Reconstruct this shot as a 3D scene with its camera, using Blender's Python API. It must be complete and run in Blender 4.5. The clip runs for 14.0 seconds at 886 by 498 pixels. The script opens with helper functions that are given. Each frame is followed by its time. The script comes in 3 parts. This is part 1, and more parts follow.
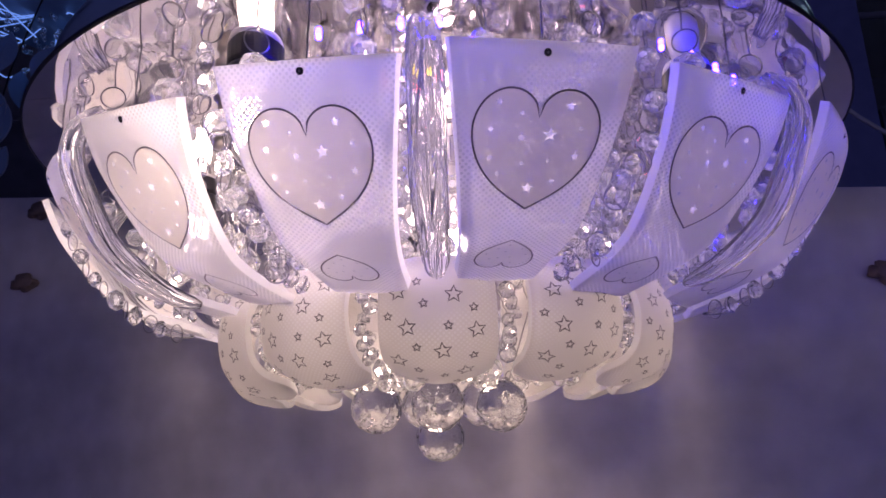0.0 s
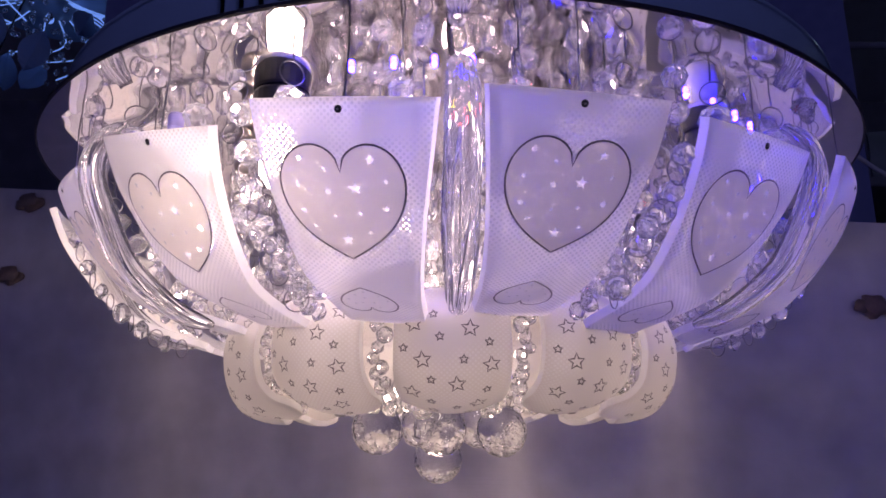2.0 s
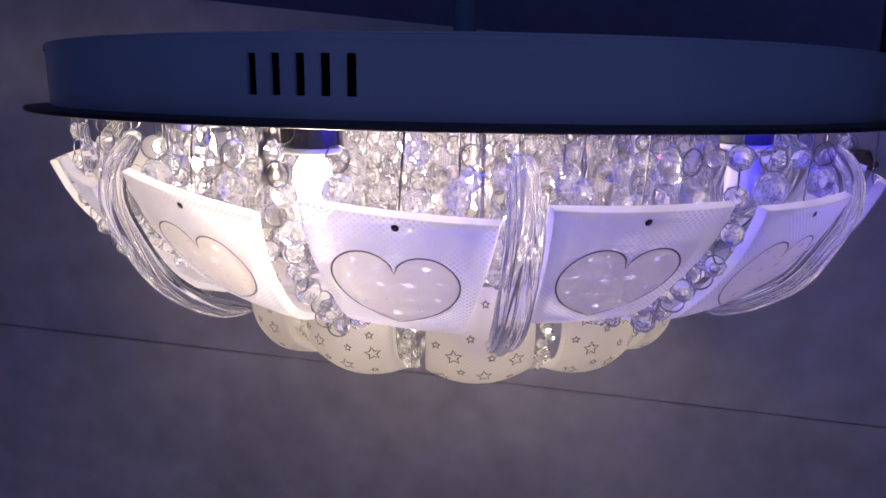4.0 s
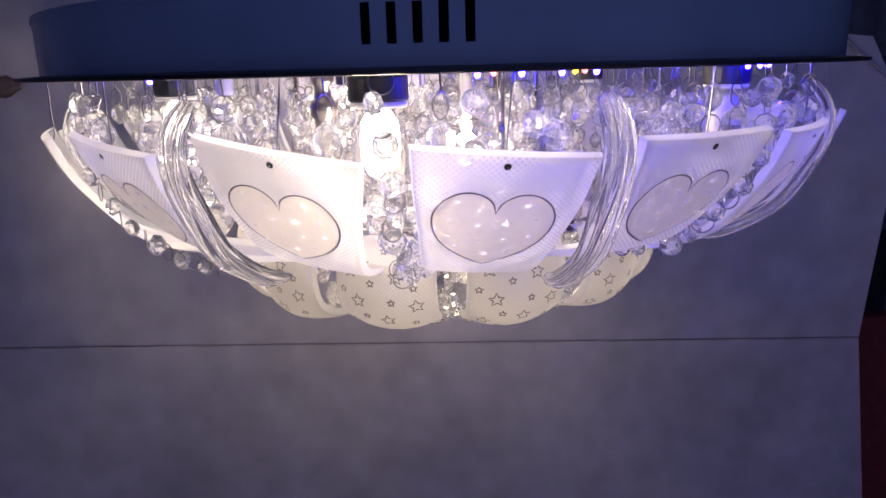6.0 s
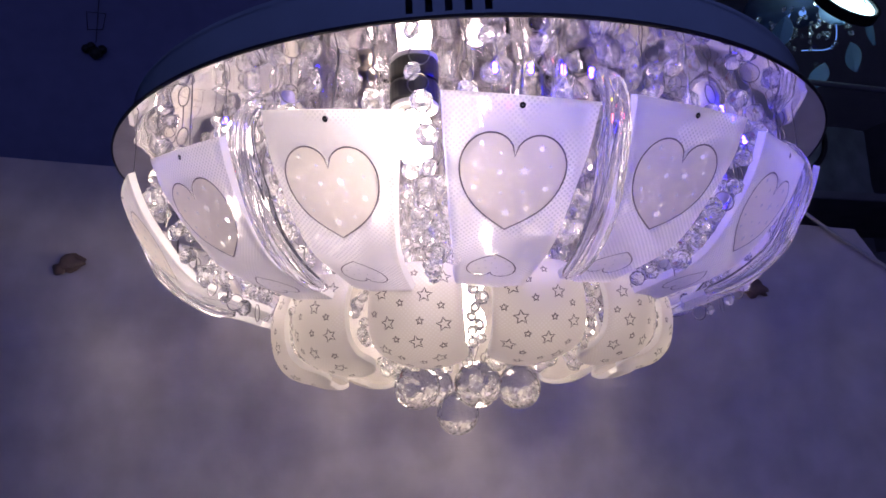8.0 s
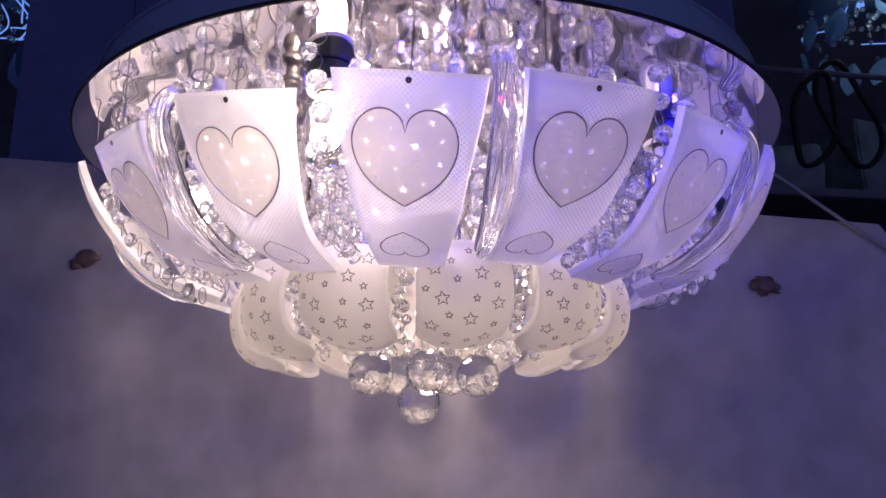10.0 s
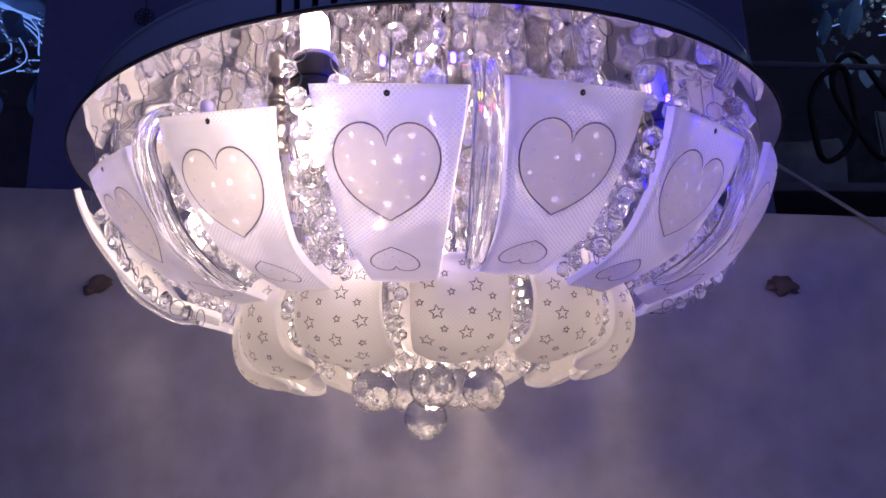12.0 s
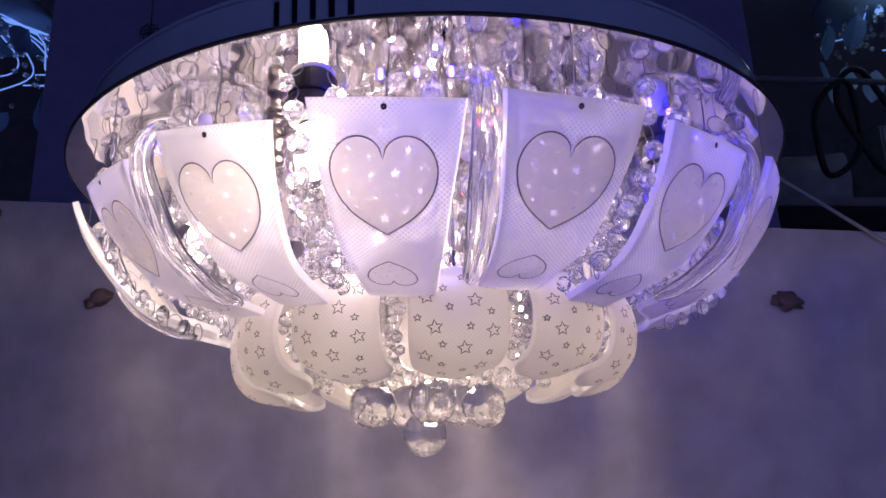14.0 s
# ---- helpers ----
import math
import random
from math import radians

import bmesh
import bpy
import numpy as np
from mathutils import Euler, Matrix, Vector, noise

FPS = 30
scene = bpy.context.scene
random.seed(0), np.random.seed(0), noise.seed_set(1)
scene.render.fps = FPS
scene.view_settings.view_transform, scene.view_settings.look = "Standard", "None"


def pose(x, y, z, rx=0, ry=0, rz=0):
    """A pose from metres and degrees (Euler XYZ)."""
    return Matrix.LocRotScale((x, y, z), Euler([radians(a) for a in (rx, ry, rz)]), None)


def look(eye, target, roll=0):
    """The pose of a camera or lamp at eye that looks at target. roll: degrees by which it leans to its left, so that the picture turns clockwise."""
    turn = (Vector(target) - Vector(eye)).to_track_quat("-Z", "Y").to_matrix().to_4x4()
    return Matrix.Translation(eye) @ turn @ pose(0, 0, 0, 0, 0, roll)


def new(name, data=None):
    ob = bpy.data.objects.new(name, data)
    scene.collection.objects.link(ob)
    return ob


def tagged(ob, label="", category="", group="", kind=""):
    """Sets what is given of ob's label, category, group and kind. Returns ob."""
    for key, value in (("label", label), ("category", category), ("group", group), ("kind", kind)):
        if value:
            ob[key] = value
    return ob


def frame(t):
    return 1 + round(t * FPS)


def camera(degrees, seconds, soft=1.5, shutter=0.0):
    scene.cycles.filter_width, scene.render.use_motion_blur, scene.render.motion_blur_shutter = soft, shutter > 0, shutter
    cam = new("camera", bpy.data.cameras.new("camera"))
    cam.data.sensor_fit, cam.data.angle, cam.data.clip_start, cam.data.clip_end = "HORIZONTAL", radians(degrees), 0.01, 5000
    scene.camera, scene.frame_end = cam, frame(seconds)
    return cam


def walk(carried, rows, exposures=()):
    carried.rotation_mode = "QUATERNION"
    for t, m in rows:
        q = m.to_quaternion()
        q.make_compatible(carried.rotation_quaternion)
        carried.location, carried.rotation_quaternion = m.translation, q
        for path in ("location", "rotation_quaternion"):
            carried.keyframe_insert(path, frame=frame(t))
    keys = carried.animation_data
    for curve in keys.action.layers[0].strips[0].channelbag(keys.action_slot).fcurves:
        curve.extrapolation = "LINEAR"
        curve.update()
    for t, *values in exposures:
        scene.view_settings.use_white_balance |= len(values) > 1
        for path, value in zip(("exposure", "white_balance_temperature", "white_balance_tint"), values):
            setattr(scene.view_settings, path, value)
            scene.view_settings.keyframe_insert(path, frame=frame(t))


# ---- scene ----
cam = camera(65.9, 14.0, soft=1.65)
PATH = [
    (0, (0.009, -0.488, 1.469), (-0.028, 1.459, 1.923), -2.4),
    (0.5, (0.016, -0.483, 1.47), (-0.056, 1.466, 1.913), -1.0),
    (1, (0.006, -0.481, 1.474), (-0.035, 1.464, 1.939), -0.7),
    (1.5, (-0.003, -0.49, 1.48), (-0.013, 1.454, 1.95), -0.5),
    (2, (-0.011, -0.494, 1.486), (0.016, 1.455, 1.934), -0.2),
    (2.2, (-0.01, -0.49, 1.49), (0.009, 1.464, 1.916), -0.2),
    (4.3, (-0.05, -0.497, 1.657), (0.096, 1.421, 1.108), 1.2),
    (4.5, (-0.049, -0.495, 1.655), (0.087, 1.416, 1.08), 1.6),
    (5, (-0.087, -0.497, 1.657), (0.186, 1.397, 1.074), 0.9),
    (5.5, (-0.138, -0.503, 1.654), (0.381, 1.343, 1.084), 0.1),
    (6, (-0.149, -0.497, 1.637), (0.397, 1.357, 1.122), -1.5),
    (6.5, (-0.167, -0.496, 1.604), (0.421, 1.399, 1.353), -2.5),
    (7, (-0.174, -0.502, 1.545), (0.458, 1.394, 1.599), -3.4),
    (7.5, (-0.18, -0.513, 1.499), (0.396, 1.376, 1.815), -2.4),
    (8, (-0.168, -0.529, 1.466), (0.357, 1.356, 1.878), -1.8),
    (8.5, (-0.138, -0.539, 1.454), (0.328, 1.359, 1.882), -1.0),
    (9, (-0.117, -0.543, 1.448), (0.283, 1.369, 1.882), 0.9),
    (9.2, (-0.108, -0.544, 1.447), (0.273, 1.371, 1.881), 1.0),
    (11.3, (-0.067, -0.546, 1.451), (0.212, 1.378, 1.918), -2.6),
    (11.5, (-0.065, -0.546, 1.452), (0.205, 1.38, 1.918), -2.4),
    (12, (-0.065, -0.543, 1.449), (0.199, 1.381, 1.927), -2.4),
    (12.5, (-0.064, -0.542, 1.449), (0.197, 1.381, 1.936), -2.3),
    (13, (-0.062, -0.541, 1.448), (0.19, 1.374, 1.968), -2.5),
    (13.5, (-0.063, -0.54, 1.449), (0.189, 1.375, 1.968), -2.5),
    (14, (-0.061, -0.54, 1.45), (0.19, 1.375, 1.968), -2.2),
]
EXPOSURES = [
    (0.0, -0.17, 6950, 20), (2.0, -0.16, 6950, 20), (4.4, 0.04, 7000, 2), (6.2, 0.08, 7000, 2),
    (7.0, 0.2, 6900, 6), (7.6, 0.14, 6780, 9), (9.0, 0.09, 6750, 14), (11.4, 0.11, 6850, 16), (14.0, 0.13, 6850, 16),
]
walk(cam, [(t, look(eye, target, roll)) for t, eye, target, roll in PATH], EXPOSURES)

# ---- light ----
world = bpy.data.worlds.new("dusk")
scene.world = world
world.use_nodes = True
world.node_tree.nodes["Background"].inputs["Color"].default_value = (0.27, 0.295, 0.84, 1)
world.node_tree.nodes["Background"].inputs["Strength"].default_value = 0.34

MIRROR_Z = 1.635


# ---- materials ----
def material(name):
    m = bpy.data.materials.new(name)
    m.use_nodes = True
    nt = m.node_tree
    nt.nodes.clear()
    out = nt.nodes.new("ShaderNodeOutputMaterial")
    return m, nt, out


def node(nt, kind, **values):
    n = nt.nodes.new(kind)
    for key, value in values.items():
        n.inputs[key.replace("_", " ")].default_value = value
    return n


def principled(name, color, rough=0.5, metal=0.0, trans=0.0, ior=1.5, grain=0.0, scale=60.0, bump=0.0, big=4.0):
    """Plain surface with grain at two scales."""
    m, nt, out = material(name)
    b = node(nt, "ShaderNodeBsdfPrincipled", Roughness=rough, Metallic=metal, IOR=ior)
    b.inputs["Transmission Weight"].default_value = trans
    b.inputs["Base Color"].default_value = (*color, 1)
    nt.links.new(b.outputs[0], out.inputs[0])
    if grain or bump:
        co = nt.nodes.new("ShaderNodeTexCoord")
        fine = node(nt, "ShaderNodeTexNoise", Scale=scale, Detail=5.0)
        wide = node(nt, "ShaderNodeTexNoise", Scale=big, Detail=3.0)
        nt.links.new(co.outputs["Object"], fine.inputs["Vector"])
        nt.links.new(co.outputs["Object"], wide.inputs["Vector"])
        both = nt.nodes.new("ShaderNodeMath")
        both.operation = "ADD"
        nt.links.new(fine.outputs["Fac"], both.inputs[0])
        nt.links.new(wide.outputs["Fac"], both.inputs[1])
        ramp = nt.nodes.new("ShaderNodeMapRange")
        ramp.inputs["From Min"].default_value, ramp.inputs["From Max"].default_value = 0.6, 1.4
        ramp.inputs["To Min"].default_value, ramp.inputs["To Max"].default_value = 1 - grain, 1 + grain
        nt.links.new(both.outputs[0], ramp.inputs["Value"])
        mul = nt.nodes.new("ShaderNodeVectorMath")
        mul.operation = "SCALE"
        mul.inputs[0].default_value = color
        nt.links.new(ramp.outputs[0], mul.inputs["Scale"])
        nt.links.new(mul.outputs[0], b.inputs["Base Color"])
        if bump:
            bp = node(nt, "ShaderNodeBump", Strength=bump, Distance=0.002)
            nt.links.new(fine.outputs["Fac"], bp.inputs["Height"])
            nt.links.new(bp.outputs[0], b.inputs["Normal"])
    return m


def glow(name, color, strength):
    m, nt, out = material(name)
    e = node(nt, "ShaderNodeEmission", Strength=strength)
    e.inputs["Color"].default_value = (*color, 1)
    nt.links.new(e.outputs[0], out.inputs[0])
    return m


# the print on a large petal: the heart's middle, half width and widest place; clear stars (across, down, radius)
HEART = (-0.0010, 0.0264, 0.0400)
CLEAR_STARS = [
    (-0.0176, 0.0286, 0.0019), (-0.0080, 0.0328, 0.0014), (0.0118, 0.0293, 0.0025), (-0.0200, 0.0398, 0.0015),
    (-0.0072, 0.0426, 0.0021), (0.0046, 0.0412, 0.0032), (0.0174, 0.0384, 0.0015), (0.0166, 0.0503, 0.0022),
    (0.0054, 0.0524, 0.0014), (-0.0056, 0.0538, 0.0013), (-0.0016, 0.0649, 0.0032), (0.0086, 0.0615, 0.0017),
    (-0.0192, 0.0517, 0.0017), (-0.0152, 0.0587, 0.0015), (-0.0020, 0.0992, 0.0011), (-0.0068, 0.1027, 0.0010),
    (-0.0114, 0.1082, 0.0010), (-0.0090, 0.1131, 0.0010), (-0.0028, 0.1054, 0.0010), (0.0004, 0.1110, 0.0010),
    (0.0044, 0.1027, 0.0010), (0.0076, 0.1085, 0.0010), (0.0020, 0.1170, 0.0009), (-0.0052, 0.1117, 0.0010),
]


def frosted(name, color, share, dots=0.0, clear=0.0, hearts=False, milk=0.6):
    """Sandblasted glass: scatters light both ways, with a dotted clear screen where dots > 0."""
    m, nt, out = material(name)
    dif = node(nt, "ShaderNodeBsdfDiffuse")
    tra = node(nt, "ShaderNodeBsdfTranslucent")
    glo = node(nt, "ShaderNodeBsdfGlossy", Roughness=0.25)
    cle = node(nt, "ShaderNodeBsdfTransparent")
    cle.inputs["Color"].default_value = (0.97, 0.97, 0.97, 1)
    if dots:
        see = cle
        pass_on = node(nt, "ShaderNodeBsdfTranslucent")
        pass_on.inputs["Color"].default_value = (0.97, 0.97, 0.97, 1)
        cle = nt.nodes.new("ShaderNodeMixShader")
        cle.inputs[0].default_value = milk
        nt.links.new(see.outputs[0], cle.inputs[1])
        nt.links.new(pass_on.outputs[0], cle.inputs[2])
    for n in (dif, tra):
        n.inputs["Color"].default_value = (*color, 1)
    co = nt.nodes.new("ShaderNodeTexCoord")
    mottle = node(nt, "ShaderNodeTexNoise", Scale=55.0, Detail=4.0)
    nt.links.new(co.outputs["Object"], mottle.inputs["Vector"])
    part_through = nt.nodes.new("ShaderNodeMapRange")
    part_through.inputs["To Min"].default_value, part_through.inputs["To Max"].default_value = share - 0.06, share + 0.06
    nt.links.new(mottle.outputs["Fac"], part_through.inputs["Value"])
    a = nt.nodes.new("ShaderNodeMixShader")
    nt.links.new(part_through.outputs[0], a.inputs[0])
    nt.links.new(dif.outputs[0], a.inputs[1])
    nt.links.new(tra.outputs[0], a.inputs[2])
    g = nt.nodes.new("ShaderNodeMixShader")
    g.inputs[0].default_value = 0.05
    nt.links.new(a.outputs[0], g.inputs[1])
    nt.links.new(glo.outputs[0], g.inputs[2])
    c = nt.nodes.new("ShaderNodeMixShader")
    c.inputs[0].default_value = clear
    nt.links.new(g.outputs[0], c.inputs[1])
    nt.links.new(cle.outputs[0], c.inputs[2])
    nt.links.new(c.outputs[0], out.inputs[0])
    if dots:
        def calc(op, x, y=None, z=None, clamp=False):
            n = nt.nodes.new("ShaderNodeMath")
            n.operation, n.use_clamp = op, clamp
            for i, v in enumerate((x, y, z)):
                if v is None:
                    continue
                if isinstance(v, (int, float)):
                    n.inputs[i].default_value = v
                else:
                    nt.links.new(v, n.inputs[i])
            return n.outputs[0]

        def fade(v, lo, hi):
            n = nt.nodes.new("ShaderNodeMapRange")
            n.inputs["From Min"].default_value, n.inputs["From Max"].default_value = lo, hi
            nt.links.new(v, n.inputs["Value"])
            return n.outputs[0]

        uv = nt.nodes.new("ShaderNodeUVMap")
        uv.uv_map = "sheet"
        sep = nt.nodes.new("ShaderNodeSeparateXYZ")
        nt.links.new(uv.outputs[0], sep.inputs[0])
        # screen of clear dots
        turn = nt.nodes.new("ShaderNodeMapping")
        turn.inputs["Rotation"].default_value = (0, 0, radians(45))
        turn.inputs["Scale"].default_value = (1 / 0.0020, 1 / 0.0020, 1)
        nt.links.new(uv.outputs[0], turn.inputs["Vector"])
        fr = nt.nodes.new("ShaderNodeVectorMath")
        fr.operation = "FRACTION"
        nt.links.new(turn.outputs[0], fr.inputs[0])
        dist = nt.nodes.new("ShaderNodeVectorMath")
        dist.operation = "DISTANCE"
        dist.inputs[1].default_value = (0.5, 0.5, 0)
        nt.links.new(fr.outputs[0], dist.inputs[0])
        spot = fade(dist.outputs["Value"], 0.36, 0.26)
        info = nt.nodes.new("ShaderNodeObjectInfo")
        shift = nt.nodes.new("ShaderNodeVectorMath")
        shift.operation = "ADD"
        nt.links.new(uv.outputs[0], shift.inputs[0])
        nt.links.new(info.outputs["Random"], shift.inputs[1])
        area = node(nt, "ShaderNodeTexNoise", Scale=24.0, Detail=1.0)
        nt.links.new(shift.outputs[0], area.inputs["Vector"])
        screen = calc("MULTIPLY", spot, calc("MULTIPLY", fade(area.outputs["Fac"], 0.43, 0.53), dots))
        clear_part = screen
        if hearts:
            # the large heart is one clear-backed field with stars, free of the screen
            u = calc("MINIMUM", calc("ABSOLUTE", calc("DIVIDE", calc("SUBTRACT", sep.outputs[0], HEART[0]), HEART[1])), 1.0)
            u4 = calc("POWER", u, 4.0)
            depth = calc("MULTIPLY_ADD", calc("SUBTRACT", 1.0, calc("SQRT", calc("SUBTRACT", 1.0, u4, clamp=True))), 0.0172, calc("MULTIPLY", u, 0.0175))
            lower = calc("SUBTRACT", HEART[2] + 0.0347, depth)
            in_part = calc("DIVIDE", calc("SUBTRACT", 0.45, u), 0.45)
            out_part = calc("DIVIDE", calc("SUBTRACT", u, 0.45), 0.55)
            lobe_in = calc("MULTIPLY_ADD", calc("SQRT", calc("SUBTRACT", 1.0, calc("MULTIPLY", in_part, in_part), clamp=True)), 0.0112, 0.0058)
            lobe_out = calc("MULTIPLY", calc("SQRT", calc("SUBTRACT", 1.0, calc("MULTIPLY", out_part, out_part), clamp=True)), 0.017)
            side = calc("GREATER_THAN", u, 0.45)
            rise = calc("MULTIPLY_ADD", calc("SUBTRACT", lobe_out, lobe_in), side, lobe_in)
            upper = calc("SUBTRACT", HEART[2], rise)
            gap = calc("MAXIMUM", calc("SUBTRACT", sep.outputs[1], lower), calc("SUBTRACT", upper, sep.outputs[1]))
            inside = calc("MULTIPLY", fade(gap, 0.0001, -0.0003), calc("LESS_THAN", u, 0.999))

            def clear_star(q, l, R):
                """How far a place on the sheet lies outside a five-pointed star."""
                x, y = calc("SUBTRACT", sep.outputs[0], q), calc("SUBTRACT", l, sep.outputs[1])
                far = calc("SQRT", calc("MULTIPLY_ADD", x, x, calc("MULTIPLY", y, y)))
                ang = calc("PINGPONG", calc("ADD", calc("ARCTAN2", x, y), 2 * math.pi), math.pi / 5)
                # straight edge from the tip to the inner corner
                edge = calc("MULTIPLY_ADD", calc("COSINE", ang), 0.309, calc("MULTIPLY", calc("SINE", ang), 0.951))
                return calc("SUBTRACT", calc("MULTIPLY", far, edge), R * 0.309)

            star_part = None
            for q, l, R in CLEAR_STARS:
                d = clear_star(q, l, R)
                star_part = d if star_part is None else calc("MINIMUM", star_part, d)
            star_part = fade(star_part, 0.00008, -0.00012)
            across = calc("DIVIDE", calc("ADD", sep.outputs[0], 0.0022), 0.0125)
            along = calc("DIVIDE", calc("SUBTRACT", sep.outputs[1], 0.1095), 0.0125)
            small = fade(calc("MULTIPLY_ADD", across, across, calc("MULTIPLY", along, along)), 1.05, 0.95)
            plain = calc("SUBTRACT", 1.0, calc("MAXIMUM", inside, small), clamp=True)
            clear_part = calc("MAXIMUM", calc("MULTIPLY", screen, plain), star_part)
            # warm tint: the lamp's warm inside light is put into the heart's colour
            field = nt.nodes.new("ShaderNodeMix")
            field.data_type = "RGBA"
            field.inputs[6].default_value, field.inputs[7].default_value = (*color, 1), (0.92, 0.875, 0.79, 1)
            nt.links.new(inside, field.inputs[0])
            for n in (dif, tra):
                nt.links.new(field.outputs[2], n.inputs["Color"])
        nt.links.new(clear_part, c.inputs[0])
    return m


FROST = frosted("frosted_glass", (0.86, 0.845, 0.835), 0.36, dots=0.95, hearts=True)
FROST_LOW = frosted("frosted_glass_low", (0.87, 0.84, 0.81), 0.42, dots=0.4, milk=1.0)
EDGE = frosted("cut_glass_edge", (0.97, 0.97, 0.97), 0.92)
BACK = frosted("bare_glass_back", (0.93, 0.93, 0.93), 0.8, clear=0.8)
PRINT = principled("grey_print", (0.11, 0.09, 0.105), 0.5, grain=0.3, scale=300)


def lead_glass(name, ior, milk):
    """Clear glass with a white scattering share that stands in for the bulbs' sparkle."""
    m, nt, out = material(name)
    g = node(nt, "ShaderNodeBsdfGlass", IOR=ior, Roughness=0.01)
    t = node(nt, "ShaderNodeBsdfTranslucent")
    d = node(nt, "ShaderNodeBsdfDiffuse")
    for n in (t, d):
        n.inputs["Color"].default_value = (0.95, 0.95, 0.97, 1)
    a, b = nt.nodes.new("ShaderNodeMixShader"), nt.nodes.new("ShaderNodeMixShader")
    a.inputs[0].default_value, b.inputs[0].default_value = 0.4, milk
    nt.links.new(t.outputs[0], a.inputs[1])
    nt.links.new(d.outputs[0], a.inputs[2])
    nt.links.new(g.outputs[0], b.inputs[1])
    nt.links.new(a.outputs[0], b.inputs[2])
    nt.links.new(b.outputs[0], out.inputs[0])
    return m


GLASS = lead_glass("clear_glass", 1.34, 0.06)
CRYSTAL = lead_glass("cut_crystal", 1.54, 0.10)
BALLGLASS = lead_glass("ball_crystal", 1.56, 0.015)
WIRE = principled("steel_wire", (0.26, 0.25, 0.27), 0.3, metal=1.0)
MIRROR = principled("mirror_steel", (0.76, 0.74, 0.77), 0.04, metal=1.0, grain=0.04, scale=20)
BOXSTEEL = principled("slate_blue_enamel", (0.34, 0.47, 0.64), 0.2, grain=0.1, scale=25, bump=0.02)


def wavy(m, scale, height):
    """Pressed sheet is never flat: wide shallow waves."""
    nt = m.node_tree
    co = nt.nodes.new("ShaderNodeTexCoord")
    wave = node(nt, "ShaderNodeTexNoise", Scale=scale, Detail=1.0)
    bp = node(nt, "ShaderNodeBump", Strength=1.0, Distance=height)
    nt.links.new(co.outputs["Object"], wave.inputs["Vector"])
    nt.links.new(wave.outputs["Fac"], bp.inputs["Height"])
    for n in list(nt.nodes):
        if n.bl_idname == "ShaderNodeBsdfPrincipled":
            nt.links.new(bp.outputs[0], n.inputs["Normal"])


wavy(MIRROR, 20.0, 0.0015)
RIM = principled("rim_black", (0.02, 0.02, 0.03), 0.4, grain=0.2)
SOCKET = principled("bakelite_black", (0.03, 0.03, 0.035), 0.35, grain=0.2, scale=80)
CERAMIC = principled("white_ceramic", (0.8, 0.78, 0.74), 0.3, grain=0.04)
BULB = glow("bulb_white", (1.0, 0.81, 0.78), 88.0)
BULB_LOW = glow("bulb_warm", (1.0, 0.82, 0.68), 76.0)
OPAL = glow("burner_white", (1.0, 0.84, 0.74), 42.0)
BULBGLASS = principled("bulb_glass", (1.0, 1.0, 1.0), 0.0, trans=1.0, ior=1.1)
LED_BLUE = glow("led_blue", (0.007, 0.003, 1.0), 410.0)
BRASS = principled("dull_brass", (0.31, 0.28, 0.26), 0.28, metal=1.0, grain=0.15, scale=120)
LED_RED = glow("led_red", (1.0, 0.08, 0.1), 20.0)
LED_YELLOW = glow("led_yellow", (1.0, 0.75, 0.05), 8.0)
# beyond plain grain, its blotches put patches of lamp light into the colour
BOARD = principled("grey_board", (0.62, 0.585, 0.615), 0.22, ior=1.65, grain=0.2, scale=24, big=6.0)


def brush(m, strength):
    """Fine level ripples that draw reflections out upright."""
    nt = m.node_tree
    co = nt.nodes.new("ShaderNodeTexCoord")
    mp = nt.nodes.new("ShaderNodeMapping")
    mp.inputs["Scale"].default_value = (2.0, 2.0, 700.0)
    ripple = node(nt, "ShaderNodeTexNoise", Scale=1.0, Detail=2.0)
    bp = node(nt, "ShaderNodeBump", Strength=strength, Distance=0.002)
    nt.links.new(co.outputs["Object"], mp.inputs["Vector"])
    nt.links.new(mp.outputs[0], ripple.inputs["Vector"])
    nt.links.new(ripple.outputs["Fac"], bp.inputs["Height"])
    for n in list(nt.nodes):
        if n.bl_idname == "ShaderNodeBsdfPrincipled":
            nt.links.new(bp.outputs[0], n.inputs["Normal"])


brush(BOARD, 0.09)
BLUEWALL = principled("blue_wall", (0.19, 0.22, 0.42), 0.6, grain=0.12, scale=40, bump=0.05)
DARKWALL = principled("dark_wall", (0.18, 0.18, 0.22), 0.7, grain=0.25, scale=12, bump=0.1)
FLOORMAT = principled("grey_floor", (0.25, 0.25, 0.27), 0.5, grain=0.15, scale=12, bump=0.05)
CEILMAT = principled("white_ceiling", (0.55, 0.55, 0.58), 0.8, grain=0.05, scale=12, bump=0.05)
RED = principled("red_cloth", (0.25, 0.03, 0.03), 0.8, grain=0.3, scale=60, bump=0.3)
PEG = principled("brown_peg", (0.20, 0.14, 0.12), 0.6, grain=0.3, scale=90, bump=0.2)
CORD = principled("white_cord", (0.52, 0.52, 0.55), 0.45, grain=0.05)
RUBBER = principled("black_rubber", (0.012, 0.012, 0.014), 0.5, grain=0.2)
BLACKWIRE = principled("black_wire", (0.02, 0.02, 0.022), 0.5, grain=0.2)
LEAFGLASS = frosted("blue_leaf_glass", (0.45, 0.65, 0.85), 0.5)
LEAFRIM = frosted("pale_leaf_rim", (0.75, 0.85, 0.95), 0.5)
CAPGLASS = frosted("lilac_cap", (0.62, 0.6, 0.95), 0.5)
